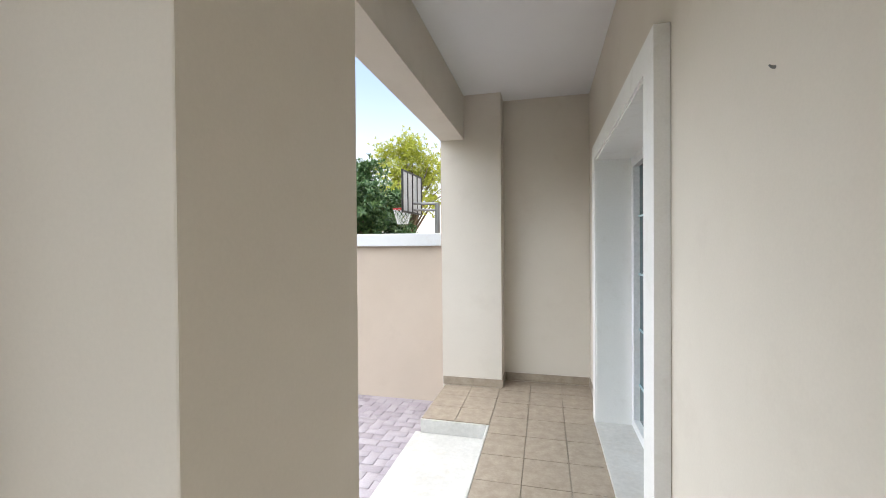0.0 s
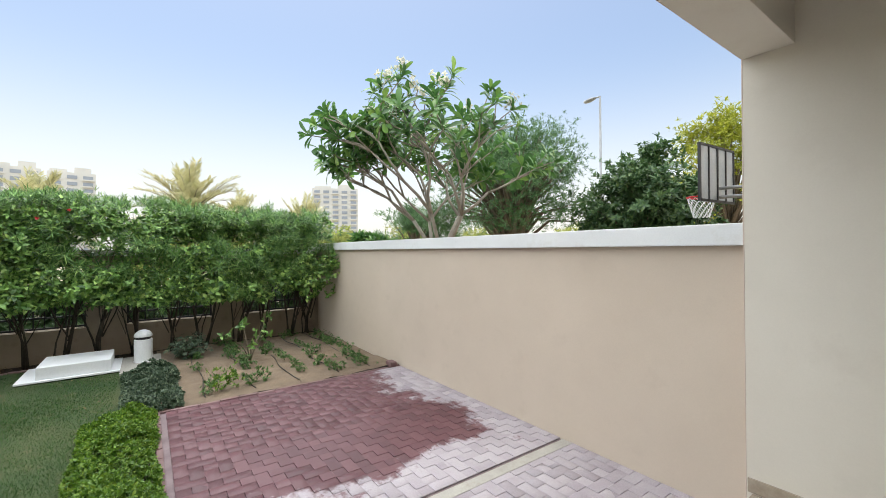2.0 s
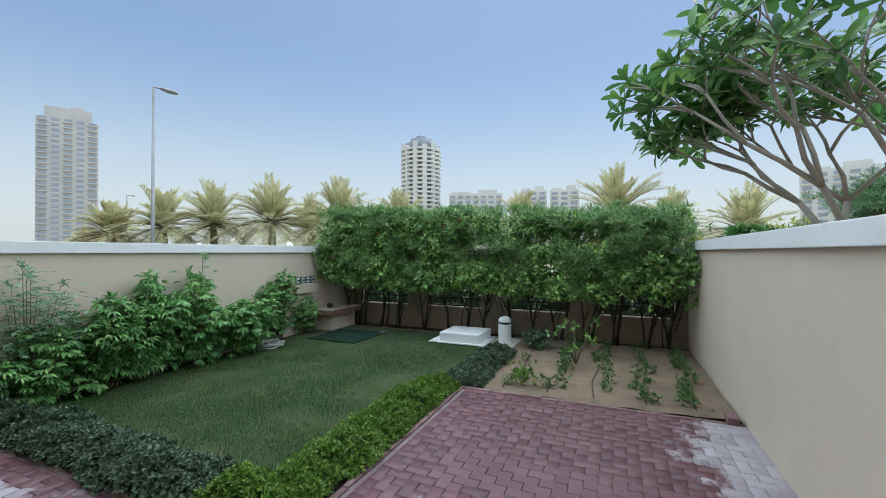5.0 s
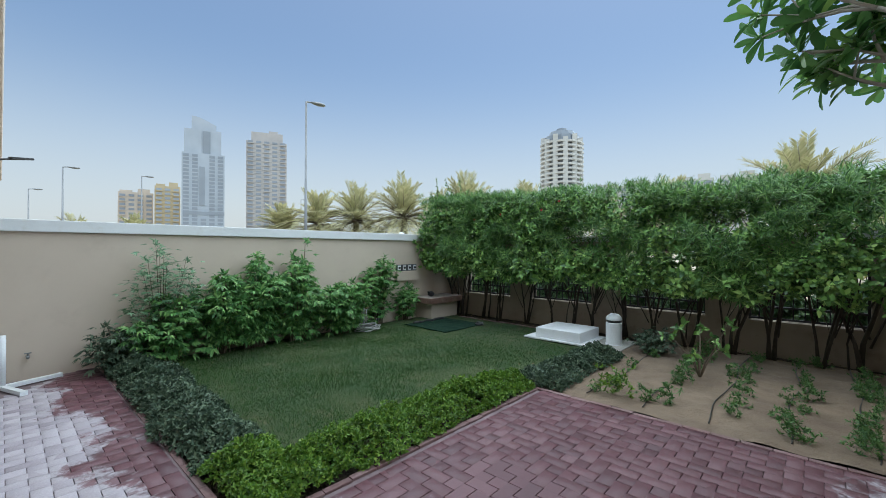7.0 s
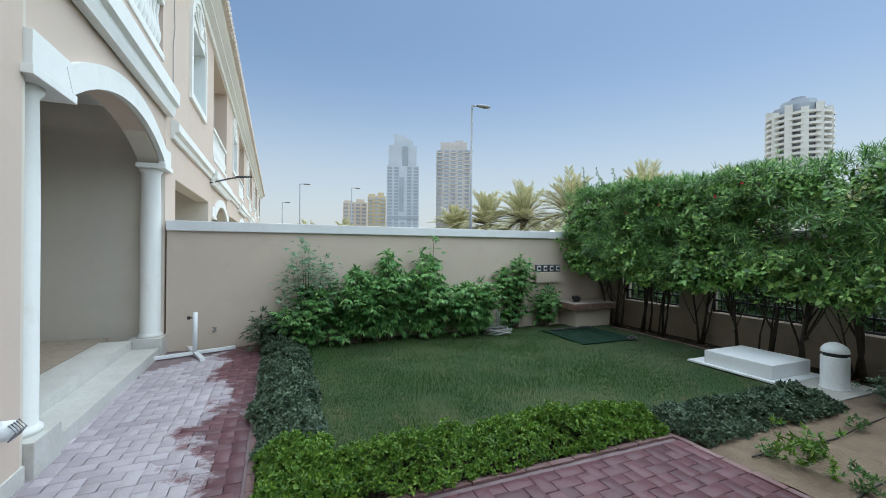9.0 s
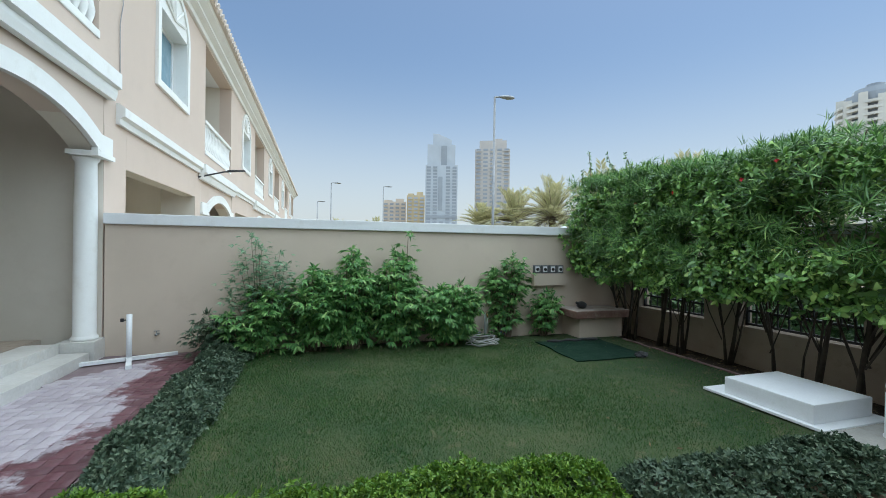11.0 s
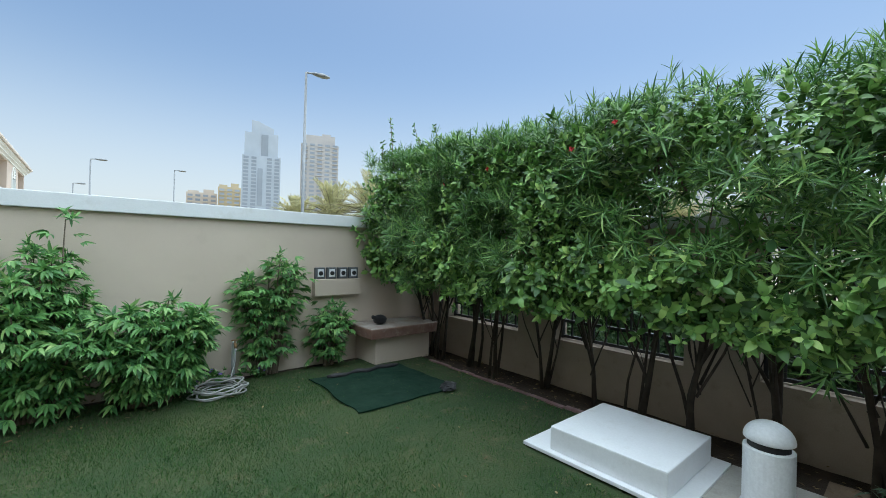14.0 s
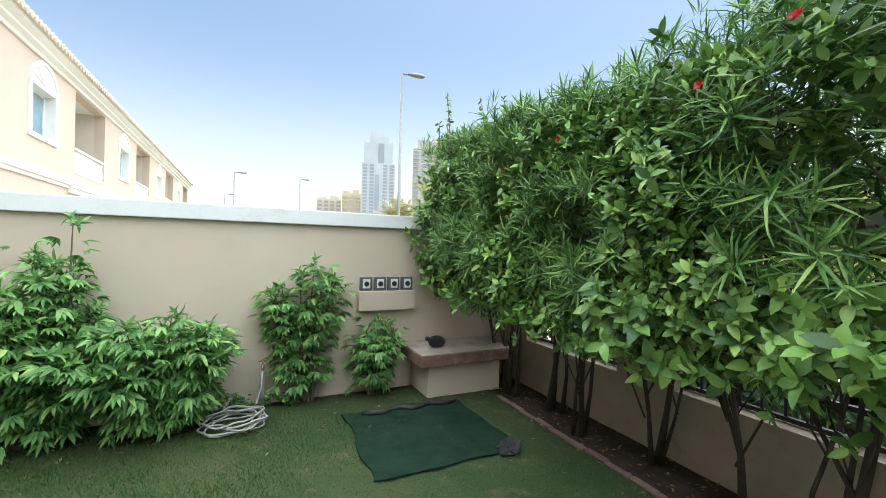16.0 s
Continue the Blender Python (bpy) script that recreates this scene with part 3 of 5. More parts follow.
    bm = bmesh.new()
    prism(bm, [(FX - 0.42, 6.78), (FX - 0.42, 6.82), (3.9, 8.3), (9.2, 6.82), (9.2, 6.78)], "y", Y0, Y1)
    roof = part("roof", bm, ROOFTILE, h, "clay tiled roof")
    bm = bmesh.new()
    tube(bm, [(FX - 0.47, 0, 6.83), (3.9, 0, 8.33)], 0.075, 8)
    me = to_mesh("roof_tile", bm, ROOFTILE)
    for i in range(36):
        o = new("roof_tile", me)
        o.location = (0, Y0 + 0.11 + i * 7.95 / 36, 0)
        o.parent = roof
    # sliding door
    bm = bmesh.new()
    top = DZ + 0.125
    prism(bm, [(DY0 - 0.17, 0.0), (DY0 - 0.17, top), (DY1 + 0.17, top), (DY1 + 0.17, 0.0), (DY1, 0.0), (DY1, DZ), (DY0, DZ), (DY0, 0.0)], "x", 0.40, 0.458)
    surround = part("door_surround", bm, WHITE_TRIM, h, "white rendered door surround")
    bm = bmesh.new()
    prism(bm, [(DY0 - 0.01, 0.03), (DY0 - 0.01, DZ + 0.01), (DY1 + 0.01, DZ + 0.01), (DY1 + 0.01, 0.03), (DY1 - 0.012, 0.03), (DY1 - 0.012, DZ - 0.012), (DY0 + 0.012, DZ - 0.012), (DY0 + 0.012, 0.03)], "x", 0.412, 0.8)
    part("reveal", bm, WHITE_TRIM, surround)
    bm = bmesh.new()
    box(bm, 0.40, 0.8, DY0, DY1, -0.02, 0.03, 0.004)
    part("door_sill", bm, MARBLE, h, "stained marble threshold")
    bm = bmesh.new()
    for z0, z1 in ((0.03, 0.10), (DZ - 0.09, DZ - 0.012)):
        box(bm, 0.68, 0.78, DY0 + 0.012, DY1 - 0.012, z0, z1)
    for a, b in ((DY0 + 0.012, DY0 + 0.10), (2.53, 2.80), (DY1 - 0.09, DY1 - 0.012)):
        box(bm, 0.68, 0.78, a, b, 0.10, DZ - 0.09)
    door = part("sliding_door", bm, PVC, h, "white framed glazed sliding door")
    for a, b in ((DY0 + 0.10, 2.53), (2.80, DY1 - 0.09)):
        bm = bmesh.new()
        box(bm, 0.725, 0.735, a, b, 0.10, DZ - 0.09)
        part("pane", bm, GLASS, door, "dark reflecting glass")
        for z in (0.385, 0.825, 1.26, 1.715):
            bm = bmesh.new()
            box(bm, 0.716, 0.725, a, b, z - 0.007, z + 0.007)
            part("glazing_bar", bm, GBAR, door)
    # porch slab with tiles, marble step
    bm = bmesh.new()
    box(bm, -0.455, 0.46, Y0, 4.56, -0.3, -0.008)
    box(bm, FX + 0.03, -0.455, 3.38, 4.28, -0.3, -0.008)
    floor_ob = part("porch_floor", bm, GROUT, h, "beige tiled porch floor")
    slab("step", MARBLE, FX - 0.02, -0.455, 0.42, 3.38, -0.3, -0.12)
    slab("step", MARBLE, FX - 0.02, -0.455, -2.72, 0.02, -0.3, -0.12)
    slab("step_riser", MARBLE, FX + 0.03, -0.455, 3.362, 3.38, -0.12, -0.004)
    slab("step_riser", MARBLE, -0.475, -0.455, 0.9, 3.362, -0.12, -0.002)
    slab("upper_step", MARBLE, -0.80, -0.4551, -2.72, 0.02, -0.12, -0.001)
    return h, floor_ob


GBAR = surface("pale_blue_glazing_bar", (0.35, 0.5, 0.55), (0.45, 0.6, 0.65), 4, 50, 0.4, 0)
house, porch = townhouse("town_house", "two-storey pink rendered terrace house with arched porch")
for k in range(1, 6):
    copy_thing(house, pose(0, -7.95 * k, -0.37))
# unseen houses to the north, added to keep sun off the garden
for k in range(1, 4):
    copy_thing(house, pose(0, 7.95 * k, 0))


# ---- distance: towers ----
def tower(name, yaw0, yaw1, el, dist, label, mats, style, z0=-5.0):
    """A far block of flats with floors, seen between two bearings."""
    ym = radians((yaw0 + yaw1) / 2)
    w = 2 * dist * math.tan(radians(abs(yaw1 - yaw0)) / 2)
    hgt = dist * math.tan(radians(el)) + 1.4
    h = thing(name, (-2 - dist * math.sin(ym), 3 + dist * math.cos(ym), 0), label, "tower")
    h.rotation_euler = (0, 0, ym)
    wallm, glassm = mats
    d = w * 0.8
    if style == "round":
        bm = bmesh.new()
        lathe(bm, [(w * 0.40, z0), (w * 0.40, hgt * 0.93), (w * 0.3, hgt * 0.935), (w * 0.28, hgt * 0.97), (w * 0.12, hgt * 0.975), (w * 0.12, hgt)], (0, 0, 0), 12)
        part("core", bm, glassm, h)
        n = int(hgt * 0.92 / 3.4)
        bm = bmesh.new()
        lathe(bm, [(w * 0.44, 0), (w * 0.5, 0.1), (w * 0.5, 1.5), (w * 0.44, 1.5)], (0, 0, 0), 12)
        me = to_mesh("balcony_ring", bm, wallm)
        for i in range(n):
            o = new("balcony_ring", me)
            o.location = (0, 0, 3.4 * i)
            o.parent = h
        for k in range(12):
            a = k * math.tau / 12 + 0.2
            bm = bmesh.new()
            x, y = w * 0.43 * math.cos(a), w * 0.43 * math.sin(a)
            box(bm, x - w * 0.055, x + w * 0.055, y - w * 0.055, y + w * 0.055, z0, hgt * (0.90 if k % 2 else 0.925))
            part("pier", bm, wallm, h)
    else:
        bm = bmesh.new()
        if style == "step":
            box(bm, -w / 2, w / 2, 0, d, z0, hgt * 0.72)
            box(bm, -w * 0.45, w * 0.42, w * 0.05, d, hgt * 0.72, hgt * 0.9)
            prism(bm, [(-w * 0.28, hgt * 0.9), (-w * 0.28, hgt), (-w * 0.1, hgt * 0.995), (w * 0.3, hgt * 0.945), (w * 0.3, hgt * 0.9)], "y", w * 0.1, d * 0.8)
        elif style == "crown":
            box(bm, -w / 2, w / 2, 0, d, z0, hgt * 0.9)
            box(bm, -w * 0.38, w * 0.4, w * 0.05, d, hgt * 0.9, hgt * 0.98)
            box(bm, w * 0.05, w * 0.28, w * 0.1, d * 0.6, hgt * 0.98, hgt)
        else:
            box(bm, -w / 2, w / 2, 0, d, z0, hgt * 0.94)
            m = max(2, int(w / 14))
            for i in range(m):
                a = -w / 2 + w * i / m
                box(bm, a + w / m * 0.1, a + w / m * 0.8, w * 0.02, d, hgt * 0.94, hgt * (0.97 + 0.03 * (i % 2)))
        part("wall", bm, wallm, h)
        n = max(3, int(hgt * 0.9 / 3.6))
        cols = max(3, min(7, int(w / 5.5)))
        bm = bmesh.new()
        box(bm, -w / cols * 0.32, w / cols * 0.32, -0.25, 0.05, 0, 1.9)
        me = to_mesh("window", bm, glassm)
        bm = bmesh.new()
        box(bm, -w / cols * 0.4, w / cols * 0.4, -0.9, 0.05, -0.7, 0.0)
        me2 = to_mesh("balcony", bm, wallm)
        for j in range(n):
            for i in range(cols):
                if style == "step" and i == cols // 2 and j > n * 0.3:
                    continue
                o = new("window", me)
                o.location = (-w / 2 + w * (i + 0.5) / cols, 0, 1 + hgt * 0.9 * (j + 0.3) / n if style != "step" else 1 + hgt * 0.7 * (j + 0.3) / n)
                o.parent = h
                if style in ("crown", "block") and i % 2 == 0:
                    q = new("balcony", me2)
                    q.location = o.location
                    q.parent = h
        if style == "step":
            bm = bmesh.new()
            box(bm, -w * 0.1, w * 0.03, -0.5, 0.05, hgt * 0.33, hgt * 0.62)
            box(bm, -w * 0.02, w * 0.16, w * 0.05 - 0.5, w * 0.05 + 0.05, hgt * 0.72, hgt * 0.89)
            part("glazed_bay", bm, glassm, h, "tall dark glazed bay")
            bm = bmesh.new()
            box(bm, -w * 0.47, w * 0.5, -0.4, 0.05, hgt * 0.26, hgt * 0.285)
            part("sky_lobby", bm, glassm, h)
    return h


# distance haze is mixed into these pale cladding and glass colours
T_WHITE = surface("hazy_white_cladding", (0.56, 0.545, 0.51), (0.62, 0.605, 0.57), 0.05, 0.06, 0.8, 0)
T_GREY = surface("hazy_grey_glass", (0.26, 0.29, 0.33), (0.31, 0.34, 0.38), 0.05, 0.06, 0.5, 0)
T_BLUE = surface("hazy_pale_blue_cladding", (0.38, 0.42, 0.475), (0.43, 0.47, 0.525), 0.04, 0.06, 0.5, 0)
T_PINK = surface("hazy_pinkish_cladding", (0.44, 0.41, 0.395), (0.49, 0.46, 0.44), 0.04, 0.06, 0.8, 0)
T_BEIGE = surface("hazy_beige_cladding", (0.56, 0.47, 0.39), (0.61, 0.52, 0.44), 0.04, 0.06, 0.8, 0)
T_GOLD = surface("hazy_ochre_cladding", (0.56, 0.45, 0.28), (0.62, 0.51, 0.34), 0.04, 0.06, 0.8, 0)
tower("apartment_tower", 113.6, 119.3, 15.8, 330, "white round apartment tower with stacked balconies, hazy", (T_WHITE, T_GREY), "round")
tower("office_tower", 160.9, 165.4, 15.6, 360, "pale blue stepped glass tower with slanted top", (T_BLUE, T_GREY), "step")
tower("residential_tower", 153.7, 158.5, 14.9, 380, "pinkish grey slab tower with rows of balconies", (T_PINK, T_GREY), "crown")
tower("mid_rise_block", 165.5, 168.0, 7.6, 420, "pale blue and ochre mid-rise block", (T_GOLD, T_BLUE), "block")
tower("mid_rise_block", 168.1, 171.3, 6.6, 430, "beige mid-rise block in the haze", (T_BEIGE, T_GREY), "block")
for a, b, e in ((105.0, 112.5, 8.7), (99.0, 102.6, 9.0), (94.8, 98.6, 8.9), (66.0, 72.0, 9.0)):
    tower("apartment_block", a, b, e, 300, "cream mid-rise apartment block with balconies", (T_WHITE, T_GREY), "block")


# ---- hedge along the back wall ----
def stuff(name, sets, mat, parent=None, label="", category=""):
    v, f = merge(sets)
    ob = new(name, raw_mesh(name, v, f, mat))
    ob.parent = parent
    return tagged(ob, label, category, kind="stuff")


def nz(p, s, o=0.0):
    return np.array([noise.noise(Vector((a * s + o, b * s, c * s))) for a, b, c in p])


def hedge():
    """Clipped mixed hedge: lance-leaved whorls over most of it, broad leaves in patches, thin stems below."""
    h = thing("hedge", (-8.7, 0.7, G), "tall leafy mixed hedge with bare stems below", "hedge")

    def shell(n):
        """Points on the bulging face, top and ends, with the outward way."""
        y = RNG.uniform(-2.95, 4.28, n)
        s = RNG.random(n)
        ang = s ** 1.15 * 1.3 * math.pi - 0.30 * math.pi          # round the section: under, front, top, back
        zc, hz, hx, xc = 1.55, 0.80, 0.66, -8.52
        zc = zc - 0.06 - 0.03 * (y + 0.6) + 0.02 * np.sin(y * 1.9) + 0.02 * np.sin(y * 4.3 + 1)
        ca, sa = np.cos(ang), np.sin(ang)
        sq = 1 / np.maximum(np.abs(ca), np.abs(sa)) ** 0.55
        x = xc + hx * ca * sq
        z = zc + hz * sa * sq
        p = np.stack([x, y, z], 1)
        o = unit(np.stack([ca, np.zeros(n), sa], 1) + RNG.normal(0, 0.35, (n, 3)) + [[0, 0, 0.25]])
        lump = (nz(p, 1.6) * 0.09 + nz(p, 3.6, 9) * 0.2) * np.clip(2.6 - p[:, 2], 0.3, 1)
        p += o * (lump[:, None] - 0.03 + RNG.uniform(-0.16, 0.06, (n, 1)))
        # it starts higher towards the south end, and frays below
        low = 0.56 + 0.12 * np.sin(y * 2.3) + 0.1 * np.sin(y * 5.1 + 2)
        keep = p[:, 2] > low
        return p[keep], o[keep]
    def patchy(p):
        return nz(p, 1.3, 60) > 0.08 - 0.30 * (p[:, 2] < 1.15)

    def pierced(p):
        """Where the hedge is thick enough to carry leaves."""
        thin = (p[:, 1] > 0.3) & (p[:, 2] > 1.3) & (p[:, 2] < 1.85)
        return nz(p * [[0.15, 1, 1]], 2.6, 30) > np.where(thin, -0.08, -0.42)
    p, o = shell(5200)
    ok = pierced(p)
    p, o = p[ok], o[ok]
    broad = patchy(p) & (p[:, 2] < 2.12)
    lance = ~broad
    up = np.array([[0, 0, 0.35]])
    big = lance & (RNG.random(len(p)) < 0.55)
    fine = lance & ~big
    sets = [rosettes(p[big] + o[big] * RNG.uniform(-0.02, 0.09, (big.sum(), 1)), o[big] + up, 17, 0.155, 0.082, 1.25, 0.18, droop=0.2),
            rosettes(p[fine], o[fine] + up, 13, 0.115, 0.09, 1.25, 0.22, droop=0.22)]
    inner = p[lance] - o[lance] * RNG.uniform(0.14, 0.46, (lance.sum(), 1))
    sets.append(rosettes(inner, o[lance], 6, 0.12, 0.17, 1.5, 0.4, droop=0.25))
    top = p[:, 2] > 2.22
    tips = np.repeat(p[top], 2, 0) + RNG.normal(0, 0.05, (2 * top.sum(), 3)) + [[0, 0, 0.05]]
    sets.append(rosettes(tips, np.tile([[0, 0, 1.0]], (len(tips), 1)) + RNG.normal(0, 0.3, (len(tips), 3)), 10, 0.105, 0.075, 0.8, 0.25, droop=0.12))
    stuff("lance_foliage", sets, L_HEDGE, h)
    q, qo = p[broad], o[broad]
    m = len(q)
    sets = [rosettes(q + qo * RNG.uniform(-0.03, 0.06, (m, 1)), qo + up * 1.6, 7, 0.078, 0.52, 1.25, 0.5, droop=0.35, shape="broad", fold=0.12),
            rosettes(q + RNG.normal(0, 0.06, (m, 3)), qo + up * 1.6, 7, 0.062, 0.52, 1.25, 0.5, droop=0.35, shape="broad", fold=0.12),
            rosettes(q - qo * RNG.uniform(0.12, 0.4, (m, 1)), qo, 6, 0.085, 0.5, 1.4, 0.4, droop=0.35, shape="broad", fold=0.12)]
    # the hanging fringe of large pale leaves below
    low, lo = shell(3600)
    keep = (low[:, 2] < 1.0) & (low[:, 0] > -8.55) & (nz(low, 1.4, 12) > -0.12)
    sets.append(rosettes(low[keep] + lo[keep] * 0.08, lo[keep] + up * 2, 6, 0.09, 0.58, 1.25, 0.45, droop=0.45, shape="broad", fold=0.12))
    stuff("broad_foliage", sets, L_BROAD, h)
    # stems
    for i, y in enumerate(np.linspace(-2.7, 4.1, 15)):
        y = y + random.uniform(-0.13, 0.13)
        x = -8.78 + random.uniform(-0.13, 0.1)
        for j in range(3):
            bm = bmesh.new()
            r = random.uniform(0.009, 0.026)
            lean = random.uniform(-0.35, 0.35)
            xs, ys = x + random.uniform(-0.05, 0.08), y + random.uniform(-0.07, 0.07)
            wave = random.uniform(-0.05, 0.05)
            tube(bm, [(xs, ys, G - 0.03), (xs + 0.02, ys + lean * 0.25 + wave, 0.1), (xs + 0.05, ys + lean * 0.6, 0.5), (xs + 0.1, ys + lean - wave, 1.1)], [r * 1.5, r, r * 0.9, r * 0.6], 8)
            for k in range(3):
                z0 = random.uniform(0.05, 0.6)
                a = random.uniform(0, math.tau)
                tube(bm, [(xs + 0.03, ys + lean * 0.4, z0), (xs + 0.05 + 0.15 * math.cos(a), ys + lean * 0.4 + 0.18 * math.sin(a), z0 + 0.35), (xs + 0.05 + 0.25 * math.cos(a), ys + lean * 0.4 + 0.38 * math.sin(a), z0 + 0.9)], [r * 0.55, r * 0.45, r * 0.2], 6)
            part("stem", bm, HEDGEBARK, h, smooth=True)
    # inner twigs
    bm = bmesh.new()
    for i in range(260):
        y = random.uniform(-2.9, 4.2)
        x, z = random.uniform(-8.85, -8.3), random.uniform(0.8, 2.0)
        tube(bm, [(x, y, z), (x + random.uniform(-0.15, 0.25), y + random.uniform(-0.25, 0.25), z + random.uniform(0.1, 0.45))], [0.008, 0.004], 5)
    tagged(part("inner_branching", bm, BARK, h), kind="stuff")
    # straggling shoots over the south end
    sets = []
    for k in range(7):
        y0, x0 = -2.75 + 0.13 * k + random.uniform(-0.05, 0.05), -8.3 + random.uniform(-0.3, 0.3)
        hgt = random.uniform(0.25, 0.62) if k < 5 else 0.25
        pts = [(x0, y0, 2.2), (x0 + 0.05, y0 + 0.03, 2.2 + hgt * 0.6), (x0 + 0.08, y0 + random.uniform(-0.1, 0.12), 2.25 + hgt)]
        bm = bmesh.new()
        tube(bm, pts, [0.006, 0.005, 0.003], 5)
        part("shoot", bm, BARK, h)
        c = np.array([np.array(pts[0]) * (1 - t) + np.array(pts[2]) * t for t in np.linspace(0.25, 1, 12)])
        sets.append(rosettes(c, rand_dirs(len(c), 0.4), 3, 0.05, 0.45, 1.2, 0.3, shape="broad"))
    stuff("shoot_foliage", sets, L_BROAD, h)
    # red blooms
    for y, x, z in ((-1.75, -7.82, 1.25), (-0.75, -7.88, 1.93), (0.12, -7.86, 1.95), (0.45, -7.86, 2.08), (-1.4, -7.92, 1.85)):
        sset = rosettes(np.array([[x, y, z]]), np.array([[1.0, 0, 0.2]]), 6, 0.028, 0.7, 1.1, 0.15, shape="broad")
        b = new("bloom", raw_mesh("bloom", *sset, REDPETAL))
        b.parent = h
        tagged(b, "red hibiscus bloom")
    h_inv = Matrix.Translation((-8.7, 0.7, G)).inverted()
    for c in h.children:
        c.matrix_parent_inverse = h_inv
    return h


hedge()


L_WISP = leaf_mat("wispy_blue_green_leaf", (0.11, 0.23, 0.14), (0.24, 0.42, 0.26), 0.5, 0.3, (0.34, 0.52, 0.33))


# ---- shrubs along the south wall ----
def palmate(c, out, count, length, ratio, droop=0.4):
    """Fans of leaflets: each spray opens round its outward way, lying nearly flat and drooping at the tips."""
    n = len(c)
    d = unit(out)
    side = unit(np.cross(d, np.tile([[0, 0, 1.0]], (n, 1)) + RNG.normal(0, 0.25, (n, 3))))
    ang = np.linspace(-1.05, 1.05, count)
    sets = []
    for a in ang:
        a = a + RNG.normal(0, 0.12, (n, 1))
        al = d * np.cos(a) + side * np.sin(a)
        ln = length * RNG.uniform(0.75, 1.15, n) * (0.62 + 0.38 * np.cos(a[:, 0]))
        sets.append(leaves(c + d * 0.01, al, np.cross(side, d) + RNG.normal(0, 0.15, (n, 3)), ln, ln * ratio, 0.18, droop))
    return sets


def shrub(x, y, wid, hgt, n_stem, label, leaf=0.115, deep=0.38, mat=None, thin=False, flat=0.4):
    """Arching stems with fans of drooping leaflets; a low flat makes a domed bush, a high one a level top."""
    h = thing("shrub", (0, 0, 0), label, "shrub")
    sets = []
    for i in range(n_stem):
        a = random.uniform(0, math.tau)
        rr = math.sqrt((i + 0.5) / n_stem)
        tx, ty = x + wid * rr * math.cos(a), y + deep * rr * math.sin(a)
        tz = G + hgt * random.uniform(0.62, 1.0) * (1 - flat * rr * rr)
        base = Vector((x + wid * 0.35 * rr * math.cos(a), y - 0.05, G - 0.02))
        mid = Vector(((base.x * 0.6 + tx * 0.4), (base.y * 0.6 + ty * 0.4), G + (tz - G) * 0.6))
        tip = Vector((tx, ty, tz))
        bm = bmesh.new()
        tube(bm, [base, mid, tip], [0.007, 0.005, 0.002] if thin else [0.014, 0.009, 0.004], 6)
        part("stem", bm, BARK, h)
        m = 60 if thin else 34
        t = np.sort(RNG.uniform(0.16, 1.0, m))
        c = np.array([np.array(base.lerp(mid, 2 * q) if q < 0.5 else mid.lerp(tip, 2 * q - 1)) for q in t])
        th = np.arange(m) * 2.4 + RNG.random() * 6
        out = np.stack([np.cos(th), np.sin(th), RNG.uniform(-0.35, 0.45, m)], 1)
        c = c + out * RNG.uniform(0.03, 0.24 if thin else 0.17, (m, 1))
        sets += palmate(c, out, 5 if thin else 6, leaf, 0.21 if thin else 0.31, 0.25 if thin else 0.45)
        tips = np.array([tip]) + RNG.normal(0, 0.02, (3, 3))
        sets.append(rosettes(tips, rand_dirs(3, 1.5), 7, leaf * 0.9, 0.28, 1.1, 0.3, droop=0.35))
    ob = stuff("foliage", sets, mat or L_SHRUB, h)
    v = np.empty(len(ob.data.vertices) * 3, np.float32)
    ob.data.vertices.foreach_get("co", v)
    v = v.reshape(-1, 3)
    v[:, 1] = np.maximum(v[:, 1], -2.99 + 0.01 * np.abs(v[:, 0] % 0.03))
    v[:, 2] = np.maximum(v[:, 2], G)
    ob.data.vertices.foreach_set("co", v.ravel())
    return h


shrub(-2.98, -2.74, 0.42, 2.0, 15, "tall wispy feathery shrub against the garden wall", 0.072, 0.18, thin=True, mat=L_WISP, flat=0.5)
shrub(-2.95, -2.62, 0.45, 0.95, 14, "low green shrub filling in along the wall", 0.10, 0.3)
shrub(-2.5, -2.62, 0.3, 0.6, 8, "dark green shrub at the end of the paving", 0.085, 0.25, L_GREY)
shrub(-3.62, -2.6, 0.42, 1.12, 19, "dense green shrub against the garden wall", flat=0.25)
shrub(-4.15, -2.62, 0.46, 1.3, 26, "bushy green shrub with glossy drooping leaves by the wall", flat=0.3)
shrub(-4.3, -2.74, 0.2, 1.6, 7, "tall green shoots rising from the shrubs", 0.105, 0.12, flat=0.3)
shrub(-4.85, -2.62, 0.46, 1.28, 25, "bushy bright green shrub by the wall", flat=0.3)
shrub(-4.95, -2.74, 0.22, 1.64, 8, "tall green shoots rising from the shrubs", 0.105, 0.12, flat=0.3)
shrub(-5.58, -2.52, 0.5, 1.02, 24, "spreading leafy green shrub by the wall", flat=0.25)
shrub(-6.68, -2.84, 0.38, 1.42, 12, "upright leafy shrub on the wall beside sockets", 0.105, 0.16, flat=0.1)
shrub(-7.36, -2.78, 0.17, 0.86, 7, "small leafy shrub under the sockets", 0.095, 0.16, flat=0.1)


